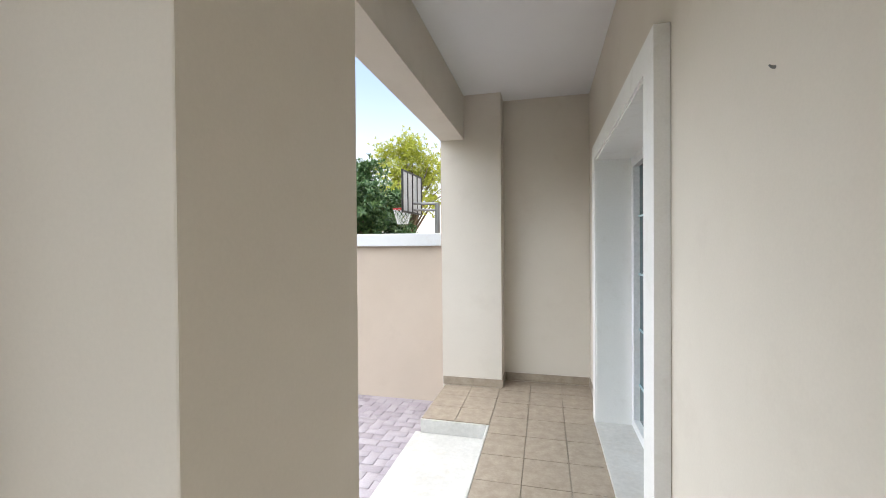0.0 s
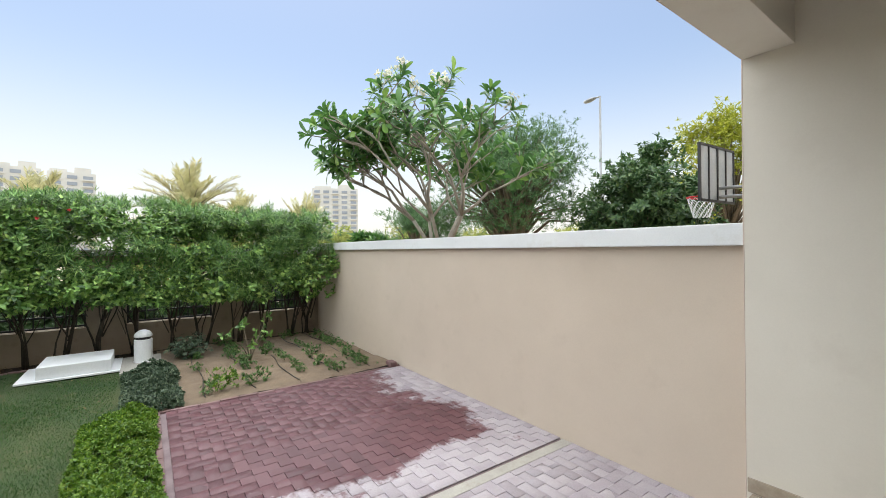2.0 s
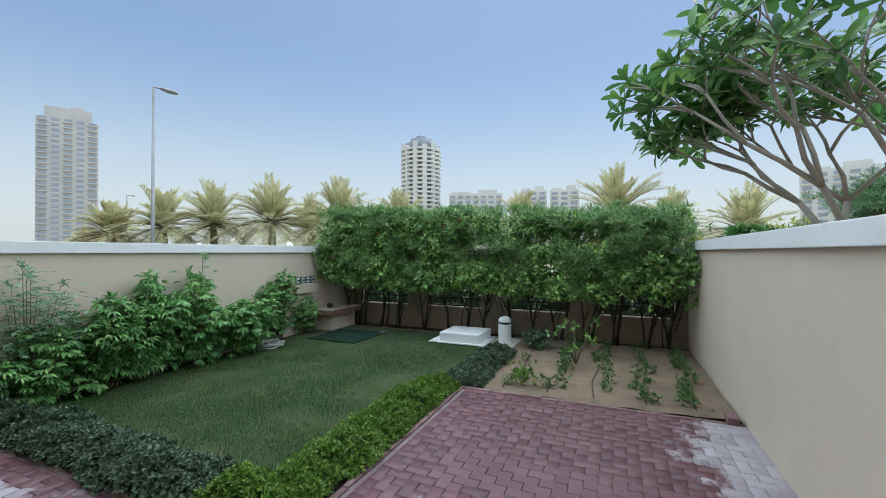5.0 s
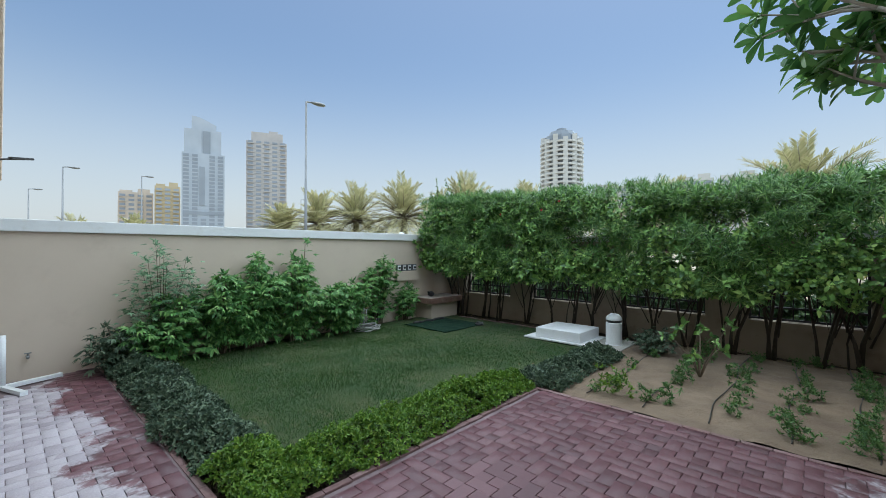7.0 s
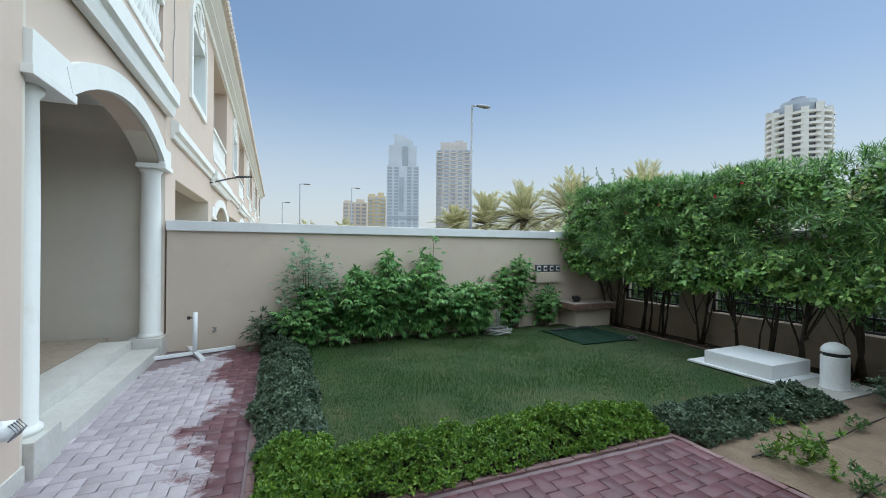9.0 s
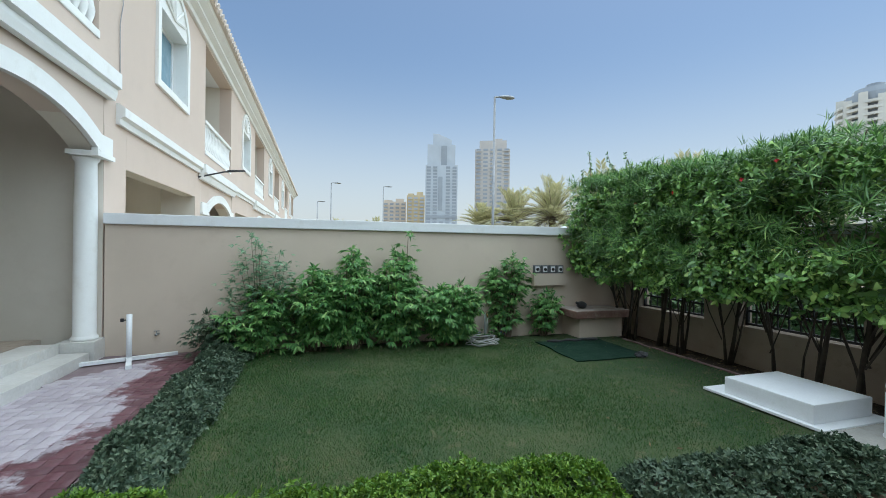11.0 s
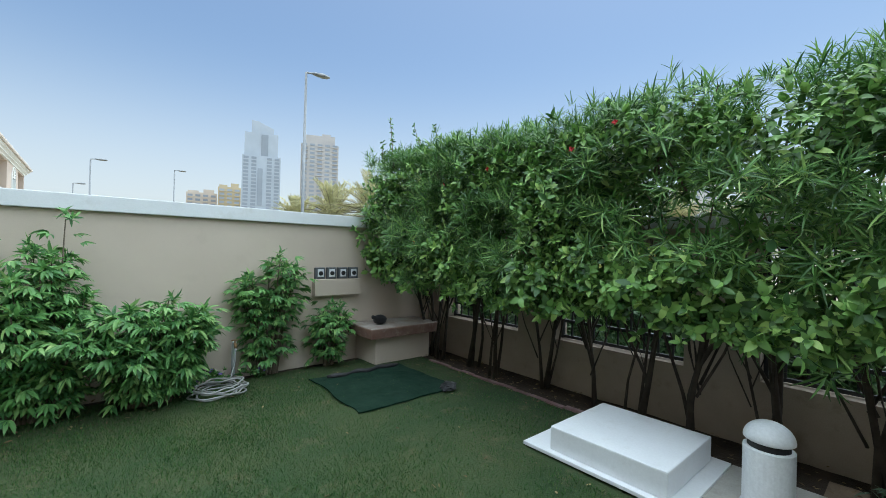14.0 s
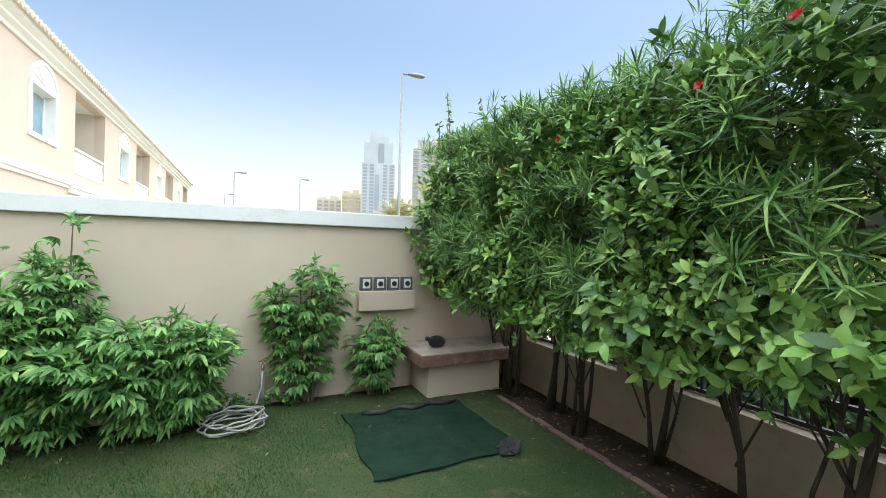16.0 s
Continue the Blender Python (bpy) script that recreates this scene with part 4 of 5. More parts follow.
# ---- low edging plants ----
def edging(x0, x1, y0, y1, hgt, dens, mat, leaf, label, wob=0.08):
    """A low mounded row of groundcover."""
    h = thing("edging_plants", ((x0 + x1) / 2, (y0 + y1) / 2, G), label, "edging plant")
    n = int((x1 - x0) * (y1 - y0) * dens)
    x, y = RNG.uniform(x0, x1, n), RNG.uniform(y0, y1, n)
    u = np.minimum(np.minimum(x - x0, x1 - x), np.minimum(y - y0, y1 - y)) / (0.5 * min(x1 - x0, y1 - y0))
    p = np.stack([x, y, np.zeros(n)], 1)
    l = nz(p, 3.0, 4) * 0.5 + nz(p, 8.0, 5) * 0.35
    ht = hgt * np.clip(np.sqrt(np.clip(u, 0.02, 1)) + l * 0.85, 0.1, 1.45)
    z = G + ht * np.clip(RNG.normal(0.85, 0.22, n), 0.05, 1.12)
    out = np.stack([(x - (x0 + x1) / 2) / (x1 - x0), (y - (y0 + y1) / 2) / (y1 - y0), np.full(n, 0.8)], 1)
    c = np.stack([x + nz(p, 2.2, 50) * wob, y + nz(p, 2.2, 70) * wob, z], 1)
    out = out + RNG.normal(0, 0.45, (n, 3))
    run, cross = (x - x0, y) if x1 - x0 > y1 - y0 else (y - y0, x)
    cell = ((run + 0.12 * np.sin(cross * 17.0)) / 0.42).astype(int)
    for k in np.unique(cell):
        m = cell == k
        ob = stuff("plant", [rosettes(c[m], out[m], 6, leaf, 0.5, 1.2, 0.3, shape="broad", droop=0.2)], mat, h)
        ob.matrix_parent_inverse = Matrix.Translation(h.location).inverted()
    return h


edging(-5.42, -2.45, 0.82, 1.4, 0.185, 2900, L_LIME, 0.032, "bright lime green clipped edging plants")
edging(-2.95, -2.38, 0.55, 1.38, 0.185, 2900, L_LIME, 0.032, "bright lime green clipped edging plants")
edging(-2.9, -2.36, -2.75, 0.62, 0.19, 2100, L_GREY, 0.04, "grey-green trailing edging plants beside the paving")
edging(-7.45, -5.5, 1.08, 1.65, 0.15, 2100, L_GREY, 0.04, "grey-green trailing edging plants beside the bed")

# ---- grass ----
n = 190000
gx, gy = RNG.uniform(-8.5, -2.75, n), RNG.uniform(-2.82, 1.0, n)
gp = np.stack([gx, gy, np.full(n, G - 0.014)], 1)
worn = nz(gp[::1], 0.9, 3)
keep = (RNG.random(n) < np.clip(0.85 - worn * 0.9 - 0.55 * np.clip((-5.8 - gx) / 1.4, 0, 1), 0.15, 1)) & ~((gx < -7.55) & (gy > -0.12))
gp = gp[keep]
lean = RNG.normal(0, 0.45, gp.shape)
lean[:, 2] = 1
ln = RNG.uniform(0.014, 0.034, len(gp))
a = unit(lean)
s = unit(np.cross(a, RNG.normal(0, 1, a.shape))) * 0.0022
gv = np.stack([gp - s, gp + s, gp + a * ln[:, None]], 1).reshape(-1, 3)
gf = np.arange(len(gv)).reshape(-1, 3)
tagged(new("grass", raw_mesh("grass", gv, gf, GRASS)), "short green lawn grass", "grass", kind="stuff")


# ---- trees beyond the north wall ----
def frangipani(x, y):
    """Thick forking limbs, each ending in a whorl of long leaves, some with white blossom."""
    h = thing("frangipani_tree", (0, 0, 0), "frangipani tree with long leaves and white blossoms", "tree")
    tips = []
    rnd = random.Random(5)
    bm = bmesh.new()

    def grow(p, d, ln, r, depth):
        q = p + d * ln
        m = p.lerp(q, 0.5) + Vector((rnd.uniform(-1, 1), rnd.uniform(-1, 1), rnd.uniform(-0.5, 0.5))) * ln * 0.07
        tube(bm, [p, m, q], [r, r * 0.88, r * 0.75], 8)
        if depth <= 1:
            tips.append((q, d))
        if depth == 0:
            return
        for k in range(3 if depth in (4, 2) else 2):
            a = rnd.uniform(0, math.tau)
            side = Vector((math.cos(a), math.sin(a), rnd.uniform(-0.1, 0.35)))
            grow(q, (d * 0.85 + side * rnd.uniform(0.5, 0.85)).normalized(), ln * rnd.uniform(0.68, 0.9), r * 0.7, depth - 1)
    base = Vector((x, y, G))
    tube(bm, [base, base + Vector((0.03, 0, 0.9)), base + Vector((0, 0, 1.65))], [0.11, 0.09, 0.08], 10)
    for k in range(5):
        a = k * math.tau / 5 + 0.4
        d = Vector((math.cos(a) * 0.6, math.sin(a) * 0.6, 0.95)).normalized()
        grow(base + Vector((0, 0, 1.55)), d, rnd.uniform(0.76, 0.9), 0.038, 4)
    part("trunk", bm, PALEBARK, h, "pale forking limbs", True)
    c = np.array([list(t[0]) for t in tips])
    d = np.array([list(t[1]) for t in tips])
    pick = RNG.random(len(c)) < 0.85
    stuff("crown", [rosettes(c[pick], d[pick] + [[0, 0, 0.3]], 11, 0.225, 0.34, 1.3, 0.22, droop=0.3, fold=0.15, shape="obovate")], L_FRANGI, h)
    top = c[np.argsort(-c[:, 2] + RNG.normal(0, 0.4, len(c)))][:26]
    for i, t in enumerate(top):
        b = np.array(t) + [[0, 0, 0.13]] + RNG.normal(0, 0.045, (14, 3))
        v, f = rosettes(b, rand_dirs(14, 1), 5, 0.055, 0.6, 1.2, 0.2, shape="broad")
        o = new("blossom", raw_mesh("blossom", v, f, PETAL))
        o.parent = h
        tagged(o, "cluster of white blossoms")
    return h


frangipani(-5.75, 5.3)


def leafy_tree(name, x, y, trunk_h, rx, rz, n_clump, leaf, ratio, mat, label, per=9, bark=None, seed=1, sigma=0.22, zsq=0.8):
    """Trunk with limbs, and a lumpy crown of leaf sprays with gaps."""
    h = thing(name, (0, 0, 0), label, "tree")
    rnd = random.Random(seed)
    bm = bmesh.new()
    top = Vector((x, y, G + trunk_h))
    tube(bm, [(x, y, G - 0.05), (x + 0.05, y, G + trunk_h * 0.5), top], [0.05 * rx + 0.06, 0.04 * rx + 0.05, 0.04 * rx + 0.03], 9)
    sets = []
    for i in range(n_clump):
        a, e = rnd.uniform(0, math.tau), rnd.uniform(-0.25, 1.45)
        r = rnd.uniform(0.45, 1.0)
        c = top + Vector((rx * r * math.cos(a) * math.cos(e), rx * r * math.sin(a) * math.cos(e), rz * 0.25 + rz * r * math.sin(e) * zsq))
        mid = top.lerp(c, 0.5) + Vector((0, 0, 0.08 * rz))
        tube(bm, [top - Vector((0, 0, trunk_h * rnd.uniform(0, 0.3))), mid, c], [0.022 * rx + 0.01, 0.014 * rx + 0.006, 0.006], 6)
        m = rnd.randint(28, 48)
        pts = np.array(c) + RNG.normal(0, sigma * rx * 0.55, (m, 3)) * [1, 1, 0.75]
        sets.append(rosettes(pts, unit(pts - np.array(top)) + RNG.normal(0, 0.4, pts.shape) + [[0, 0, 0.3]], per, leaf, ratio, 1.25, 0.3, droop=0.3))
    part("trunk", bm, bark or BARK, h, smooth=True)
    stuff("crown", sets, mat, h)
    return h


leafy_tree("frangipani_bush", -7.8, 5.05, 1.15, 0.6, 0.75, 16, 0.2, 0.34, L_FRANGI, "young frangipani bush behind the wall", 8, PALEBARK, seed=31)
leafy_tree("feathery_tree", -7.9, 9.2, 2.0, 2.2, 3.0, 130, 0.12, 0.14, L_FEATHER, "fine-leaved feathery green tree beyond the wall", 10, seed=3)
leafy_tree("feathery_tree", -9.8, 7.4, 1.4, 1.3, 1.5, 40, 0.12, 0.14, L_FEATHER, "fine-leaved feathery green tree beyond the wall", 10, seed=13)
leafy_tree("broadleaf_tree", -5.55, 11.5, 1.5, 1.75, 2.5, 70, 0.15, 0.4, L_TREE, "dense dark green round-crowned tree", 8, seed=4)
leafy_tree("sunlit_tree", -9.0, 27.0, 2.8, 3.6, 6.2, 60, 0.24, 0.3, L_YELLOW, "yellow-green tree coloured as in full sun", 8, seed=6)
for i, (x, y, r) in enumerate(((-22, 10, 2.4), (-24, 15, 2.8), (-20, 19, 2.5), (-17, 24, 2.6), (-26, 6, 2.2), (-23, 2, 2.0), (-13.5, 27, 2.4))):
    leafy_tree("sunlit_bush", x, y, 0.6, r, r * 0.85, 26, 0.22, 0.3, L_SUNBUSH, "bush across the road, leaves coloured yellowish as if sunlit", 8, seed=20 + i)
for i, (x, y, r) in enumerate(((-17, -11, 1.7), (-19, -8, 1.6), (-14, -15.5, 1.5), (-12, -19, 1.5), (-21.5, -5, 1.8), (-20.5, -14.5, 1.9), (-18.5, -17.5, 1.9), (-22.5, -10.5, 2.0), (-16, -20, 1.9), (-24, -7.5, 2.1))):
    leafy_tree("sunlit_bush", x, y, 0.4, r, r * 0.7, 24, 0.2, 0.3, L_SUNBUSH, "bush beyond the garden wall, leaves coloured yellowish as if sunlit", 8, seed=40 + i)


def date_palm(x, y, trunk, reach, seed, label="date palm with fronds coloured pale as if sunlit"):
    h = thing("date_palm", (0, 0, 0), label, "palm")
    rnd = random.Random(seed)
    bm = bmesh.new()
    k = 9
    pts = [(x + 0.03 * math.sin(i), y, G + trunk * i / (k - 1)) for i in range(k)]
    tube(bm, pts, [0.26 - 0.02 * (i % 2) - 0.006 * i for i in range(k)], 10)
    part("trunk", bm, BARK, h)
    top = Vector((x, y, G + trunk))
    sets = []
    bm = bmesh.new()
    for i in range(74):
        a = i * 2.4 + rnd.uniform(-0.2, 0.2)
        e = rnd.uniform(-0.35, 1.45)
        d = Vector((math.cos(a) * math.cos(e), math.sin(a) * math.cos(e), math.sin(e)))
        L = 1.22 * reach * rnd.uniform(0.8, 1.1)
        sag = rnd.uniform(0.35, 0.6)
        line = [top + d * L * t - Vector((0, 0, sag * L * t * t * (0.5 + 0.5 * math.cos(e)))) for t in (0, 0.25, 0.5, 0.75, 1.0)]
        tube(bm, line, [0.03, 0.022, 0.015, 0.009, 0.004], 5)
        ts = np.linspace(0.14, 0.99, 34)
        idx = np.minimum((ts * 4).astype(int), 3)
        la = np.array([list(p) for p in line])
        c = la[idx] + (la[idx + 1] - la[idx]) * (ts * 4 - idx)[:, None]
        tan = unit(la[idx + 1] - la[idx])
        side = unit(np.cross(tan, [[0, 0, 1.0]]))
        upv = np.cross(side, tan)
        for s in (-1, 1):
            al = tan * 0.75 + side * s * 0.7 + upv * 0.3 + RNG.normal(0, 0.1, c.shape)
            sets.append(leaves(c, al, upv, 0.5 * (1 - 0.5 * ts) + 0.12, 0.045, 0.1, 0.15))
    tagged(part("frond_ribs", bm, BARK, h), kind="stuff")
    stuff("fronds", sets, L_PALM, h)
    return h


for i, (yaw, dist, trunk, reach) in enumerate(((134.2, 25, 3.4, 2.6), (125.5, 25.5, 3.5, 2.7), (129.6, 30, 3.2, 2.6), (141, 27, 3.3, 2.6), (146.3, 29, 3.2, 2.6), (151, 31, 2.7, 2.3), (117.5, 27, 3.3, 2.6),
                                               (101, 31, 3.6, 2.6), (88.3, 24, 3.6, 2.8), (82.5, 30, 3.2, 2.5), (75, 26, 2.6, 2.5), (108, 34, 3.2, 2.5))):
    date_palm(-0.3 - dist * math.sin(radians(yaw)), 2.4 + dist * math.cos(radians(yaw)), trunk, reach, i)
for i, (yaw, dist) in enumerate(((175.5, 48), (170.5, 46), (156, 60))):
    date_palm(-2.2 - dist * math.sin(radians(yaw)), 3.7 + dist * math.cos(radians(yaw)), 2.6, 2.0, 60 + i, "distant green palm above the wall")


# bushes added as a dark backing to the railing openings
for i in range(8):
    leafy_tree("backing_bush", -10.1, -2.6 + i * 0.95, 0.15, 0.55, 0.75, 34, 0.11, 0.4, L_TREE, "leafy bush added outside the back wall to darken its openings", 7, seed=80 + i, sigma=0.3)


# ---- street lamps ----
def street_lamp(x, y, hgt, ang, label="tall grey street lamp with a flat head"):
    h = thing("street_lamp", (0, 0, 0), label, "street lamp")
    bm = bmesh.new()
    tube(bm, [(x, y, G - 0.1), (x, y, G + 1.2), (x, y, G + hgt)], [0.085, 0.075, 0.05], 12)
    part("pole", bm, STEEL, h, smooth=True)
    d = Vector((math.cos(ang), math.sin(ang), 0))
    bm = bmesh.new()
    tube(bm, [Vector((x, y, G + hgt)), Vector((x, y, G + hgt)) + d * 0.35 + Vector((0, 0, 0.03))], [0.04, 0.04], 8)
    part("bracket", bm, STEEL, h)
    bm = bmesh.new()
    c = Vector((x, y, G + hgt + 0.03))
    tube(bm, [c + d * 0.25, c + d * 0.4, c + d * 0.7, c + d * 0.95, c + d * 1.05], [0.06, 0.11, 0.16, 0.12, 0.03], 12)
    for v in bm.verts:
        v.co.z = c.z + (v.co.z - c.z) * 0.62
    part("lamp_head", bm, STEEL, h, smooth=True)
    return h


street_lamp(-12.0, -15.5, 8.95, radians(175))
for yaw, el, dist in ((176.56, 8.3, 45), (169.9, 8.1, 52), (178.8, 5.8, 60), (152.4, 6.5, 70)):
    street_lamp(-2.2 - dist * math.sin(radians(yaw)), 3.7 + dist * math.cos(radians(yaw)), dist * math.tan(radians(el)) + 1.45, radians(178), "distant grey street lamp")
street_lamp(-11.7, 19.2, 9.1, radians(170), "grey street lamp beyond the trees")


# ---- things in the garden ----
def manhole():
    h = thing("inspection_cover", (-8.05, 0.45, G), "white painted concrete inspection box on a slab", "cover")
    bm = bmesh.new()
    box(bm, -0.43, 0.43, -0.53, 0.55, 0, 0.025, 0.004)
    part("slab", bm, CONCRETE, h)
    bm = bmesh.new()
    box(bm, -0.36, 0.385, -0.33, 0.45, 0.025, 0.19, 0.01)
    part("box", bm, CONCRETE, h)


manhole()
bm = bmesh.new()
box(bm, -8.5, -7.45, 1.0, 1.5, G - 0.03, G + 0.012, 0.004)
tagged(part("concrete_pad", bm, RAWCON), "grey concrete pad under the bollard light", "paving")


def bollard():
    h = thing("bollard_light", (-8.08, 1.27, G + 0.012), "white domed bollard garden light on a pad", "garden light")
    bm = bmesh.new()
    lathe(bm, [(0.128, 0), (0.128, 0.01), (0.12, 0.014), (0.12, 0.34), (0.112, 0.345)], seg=32)
    part("post", bm, PIPE, h, smooth=False)
    bm = bmesh.new()
    lathe(bm, [(0.1, 0.345), (0.1, 0.385)], seg=32)
    part("louvre", bm, BLACK, h, "dark light slot")
    bm = bmesh.new()
    lathe(bm, [(0.118, 0.385)] + [(0.12 * math.cos(a), 0.39 + 0.1 * math.sin(a)) for a in np.linspace(0, 1.5, 9)], seg=32)
    part("dome", bm, PIPE, h, smooth=True)


bollard()


def bench():
    h = thing("bench", (-8.25, -2.75, G), "low garden bench with worn red slab on rendered base", "bench")
    bm = bmesh.new()
    box(bm, -0.42, 0.42, -0.25, 0.24, -0.02, 0.32, 0.01)
    part("base", bm, RENDER_TAN, h)
    bm = bmesh.new()
    box(bm, -0.52, 0.54, -0.26, 0.33, 0.32, 0.44, 0.012)
    slab = part("seat_slab", bm, BENCHTOP, h)
    bm = bmesh.new()
    box(bm, -0.505, 0.525, -0.25, 0.318, 0.436, 0.446, 0.003)
    part("slab_top", bm, BENCHWORN, slab, "pale worn top with dark stains")


bench()


def black_bag():
    bm = bmesh.new()
    tube(bm, [(-0.13, 0, 0.11), (-0.09, 0, 0.1), (-0.05, 0.0, 0.075), (0.02, 0, 0.065), (0.09, 0, 0.05), (0.12, 0, 0.045)], [0.025, 0.02, 0.055, 0.062, 0.05, 0.02], 14)
    for v in bm.verts:
        v.co += Vector((0, 1, 0.6)) * 0.012 * noise.noise(v.co * 30)
        v.co.z = max(v.co.z, 0.0)
    ob = part("plastic_bottle", bm, BLACK, smooth=True)
    ob.matrix_world = pose(-7.98, -2.68, G + 0.446, 0, 0, 200)
    tagged(ob, "crumpled black plastic bottle lying on the bench", "bottle")


black_bag()


def sockets():
    h = thing("socket_box", (-7.53, -3.02, 0), "wall-mounted ledge box holding four outdoor sockets", "socket box")
    bm = bmesh.new()
    box(bm, -0.31, 0.31, 0, 0.09, 0.585, 0.785, 0.004)
    part("ledge", bm, RENDER_TAN, h)
    for i in range(4):
        bm = bmesh.new()
        x = -0.225 + i * 0.15
        box(bm, x - 0.062, x + 0.062, 0, 0.05, 0.79, 0.93, 0.006)
        s = part("socket", bm, SOCKET, h, "dark grey socket housing")
        bm = bmesh.new()
        box(bm, x - 0.038, x + 0.038, 0.05, 0.056, 0.815, 0.91, 0.002)
        part("face_plate", bm, PIPE, s, "pale face plate")
        bm = bmesh.new()
        tube(bm, [(x, 0.056, 0.86), (x, 0.066, 0.86)], 0.027, 14)
        part("outlet", bm, BLACK, s)


SOCKET = surface("dark_grey_plastic", (0.09, 0.10, 0.11), (0.12, 0.13, 0.14), 9, 60, 0.45, 0)
sockets()
h = thing("wall_stud", (-7.97, -3.02, 1.04), "small dark fixing on the wall", "fixing")
bm = bmesh.new()
lathe(bm, [(0.016, 0), (0.014, 0.02), (0.006, 0.03)], seg=12)
bmesh.ops.rotate(bm, verts=bm.verts, matrix=Matrix.Rotation(radians(-90), 3, "X"))
part("plug", bm, BLACK, h)


def garden_tap():
    h = thing("garden_tap", (-6.33, -2.9, G), "white standpipe with a brass hose tap", "tap")
    bm = bmesh.new()
    tube(bm, [(0, 0, -0.05), (0, 0, 0.36), (0, 0.012, 0.385), (0, 0.04, 0.39)], 0.02, 12)
    part("standpipe", bm, PIPE, h, smooth=True)
    bm = bmesh.new()
    tube(bm, [(0, 0.03, 0.385), (0, 0.07, 0.38), (0, 0.085, 0.34)], 0.013, 10)
    tube(bm, [(0, 0.055, 0.385), (0, 0.055, 0.42)], 0.007, 8)
    box(bm, -0.035, 0.035, 0.05, 0.06, 0.415, 0.425)
    part("brass_tap", bm, BRASS, h, "brass bib tap", True)


BRASS = surface("dull_brass", (0.42, 0.25, 0.12), (0.5, 0.3, 0.16), 9, 60, 0.45, 0.1, 0.001, None, 0.7)
garden_tap()


def hose():
    pts = [(-6.33, -2.815, 0.1), (-6.32, -2.8, -0.05), (-6.26, -2.74, G + 0.02)]
    cx, cy = -6.12, -2.5
    for i in range(170):
        a = i * 0.21 + 2.2
        r = 0.205 + 0.035 * math.sin(i * 0.37) + 0.02 * math.sin(i * 1.1)
        pts.append((cx + r * math.cos(a) + 0.02 * math.sin(i * 0.05), cy + r * 0.85 * math.sin(a), G + 0.012 + 0.02 * (i // 30) * 0.8 + 0.006 * math.sin(i * 0.9)))
    bm = bmesh.new()
    tube(bm, pts, 0.008, 8)
    tagged(part("garden_hose", bm, HOSE, smooth=True), "coiled pale grey garden hose on the lawn", "hose")


hose()
bm = bmesh.new()
bmesh.ops.create_grid(bm, x_segments=40, y_segments=40, size=0.5, matrix=Matrix.Translation((-7.52, -1.85, G + 0.008)) @ Matrix.Diagonal((1.12, 1.1, 1, 1)))
for v in bm.verts:
    v.co.z += 0.012 * noise.noise(v.co * 4) + 0.006 * noise.noise(v.co * 15)
    v.co.x += 0.07 * noise.noise(v.co * 3 + Vector((5, 0, 0)))
    v.co.y += 0.07 * noise.noise(v.co * 3 + Vector((0, 9, 0)))
top_faces = bm.faces[:]
ext = bmesh.ops.extrude_face_region(bm, geom=top_faces)
for e in ext["geom"]:
    if isinstance(e, bmesh.types.BMVert):
        e.co.z -= 0.012
garden_mat = tagged(part("garden_mat", bm, NETTING), "dark green netting mat laid on the lawn", "mat")
bm = bmesh.new()
tube(bm, [(-8.02 + 0.09 * k, -2.30 + 0.03 * math.sin(k * 1.7), G + 0.022 + 0.006 * math.sin(k * 2.3)) for k in range(11)], [0.012 + 0.02 * abs(math.sin(k * 0.9)) for k in range(11)], 8)
part("folded_edge", bm, BLACK, garden_mat, "crumpled dark folded edge", True)
bm = bmesh.new()
bmesh.ops.create_icosphere(bm, subdivisions=3, radius=0.075)
for v in bm.verts:
    v.co *= 1 + 0.7 * noise.noise(v.co * 14) + 0.25 * noise.noise(v.co * 34)
    v.co.x *= 1.5
    v.co.z = max(v.co.z * 0.35 + 0.02, 0.0)
rag = part("plastic_sheet", bm, BLACK)
rag.matrix_world = pose(-7.98, -1.33, G + 0.004, 0, 0, 35)
tagged(rag, "crumpled black plastic scrap beside the netting mat", "scrap")


def umbrella_stand():
    h = thing("umbrella_stand", (-1.52, -2.68, G), "white metal cross-footed parasol stand", "parasol stand")
    bm = bmesh.new()
    tube(bm, [(0, 0, 0.02), (0, 0, 0.57)], 0.03, 16)
    part("pole", bm, PIPE, h, smooth=True)
    bm = bmesh.new()
    tube(bm, [(0.03, 0, 0.5), (0.065, 0, 0.5)], 0.008, 8)
    lathe(bm, [(0.02, -0.02), (0.02, 0.02)], (0.075, 0, 0.5), 10)
    part("knob", bm, BLACK, h, "black clamping knob")
    for a in (20, 110, 200, 290):
        bm = bmesh.new()
        L = 0.5 if a in (20, 200) else 0.44
        box(bm, 0.02, L, -0.028, 0.028, 0.004, 0.045, 0.003)
        box(bm, L - 0.004, L + 0.004, -0.03, 0.03, 0.002, 0.047)
        bmesh.ops.rotate(bm, verts=bm.verts, matrix=Matrix.Rotation(radians(a), 3, "Z"))
        part("foot", bm, PIPE, h)


umbrella_stand()


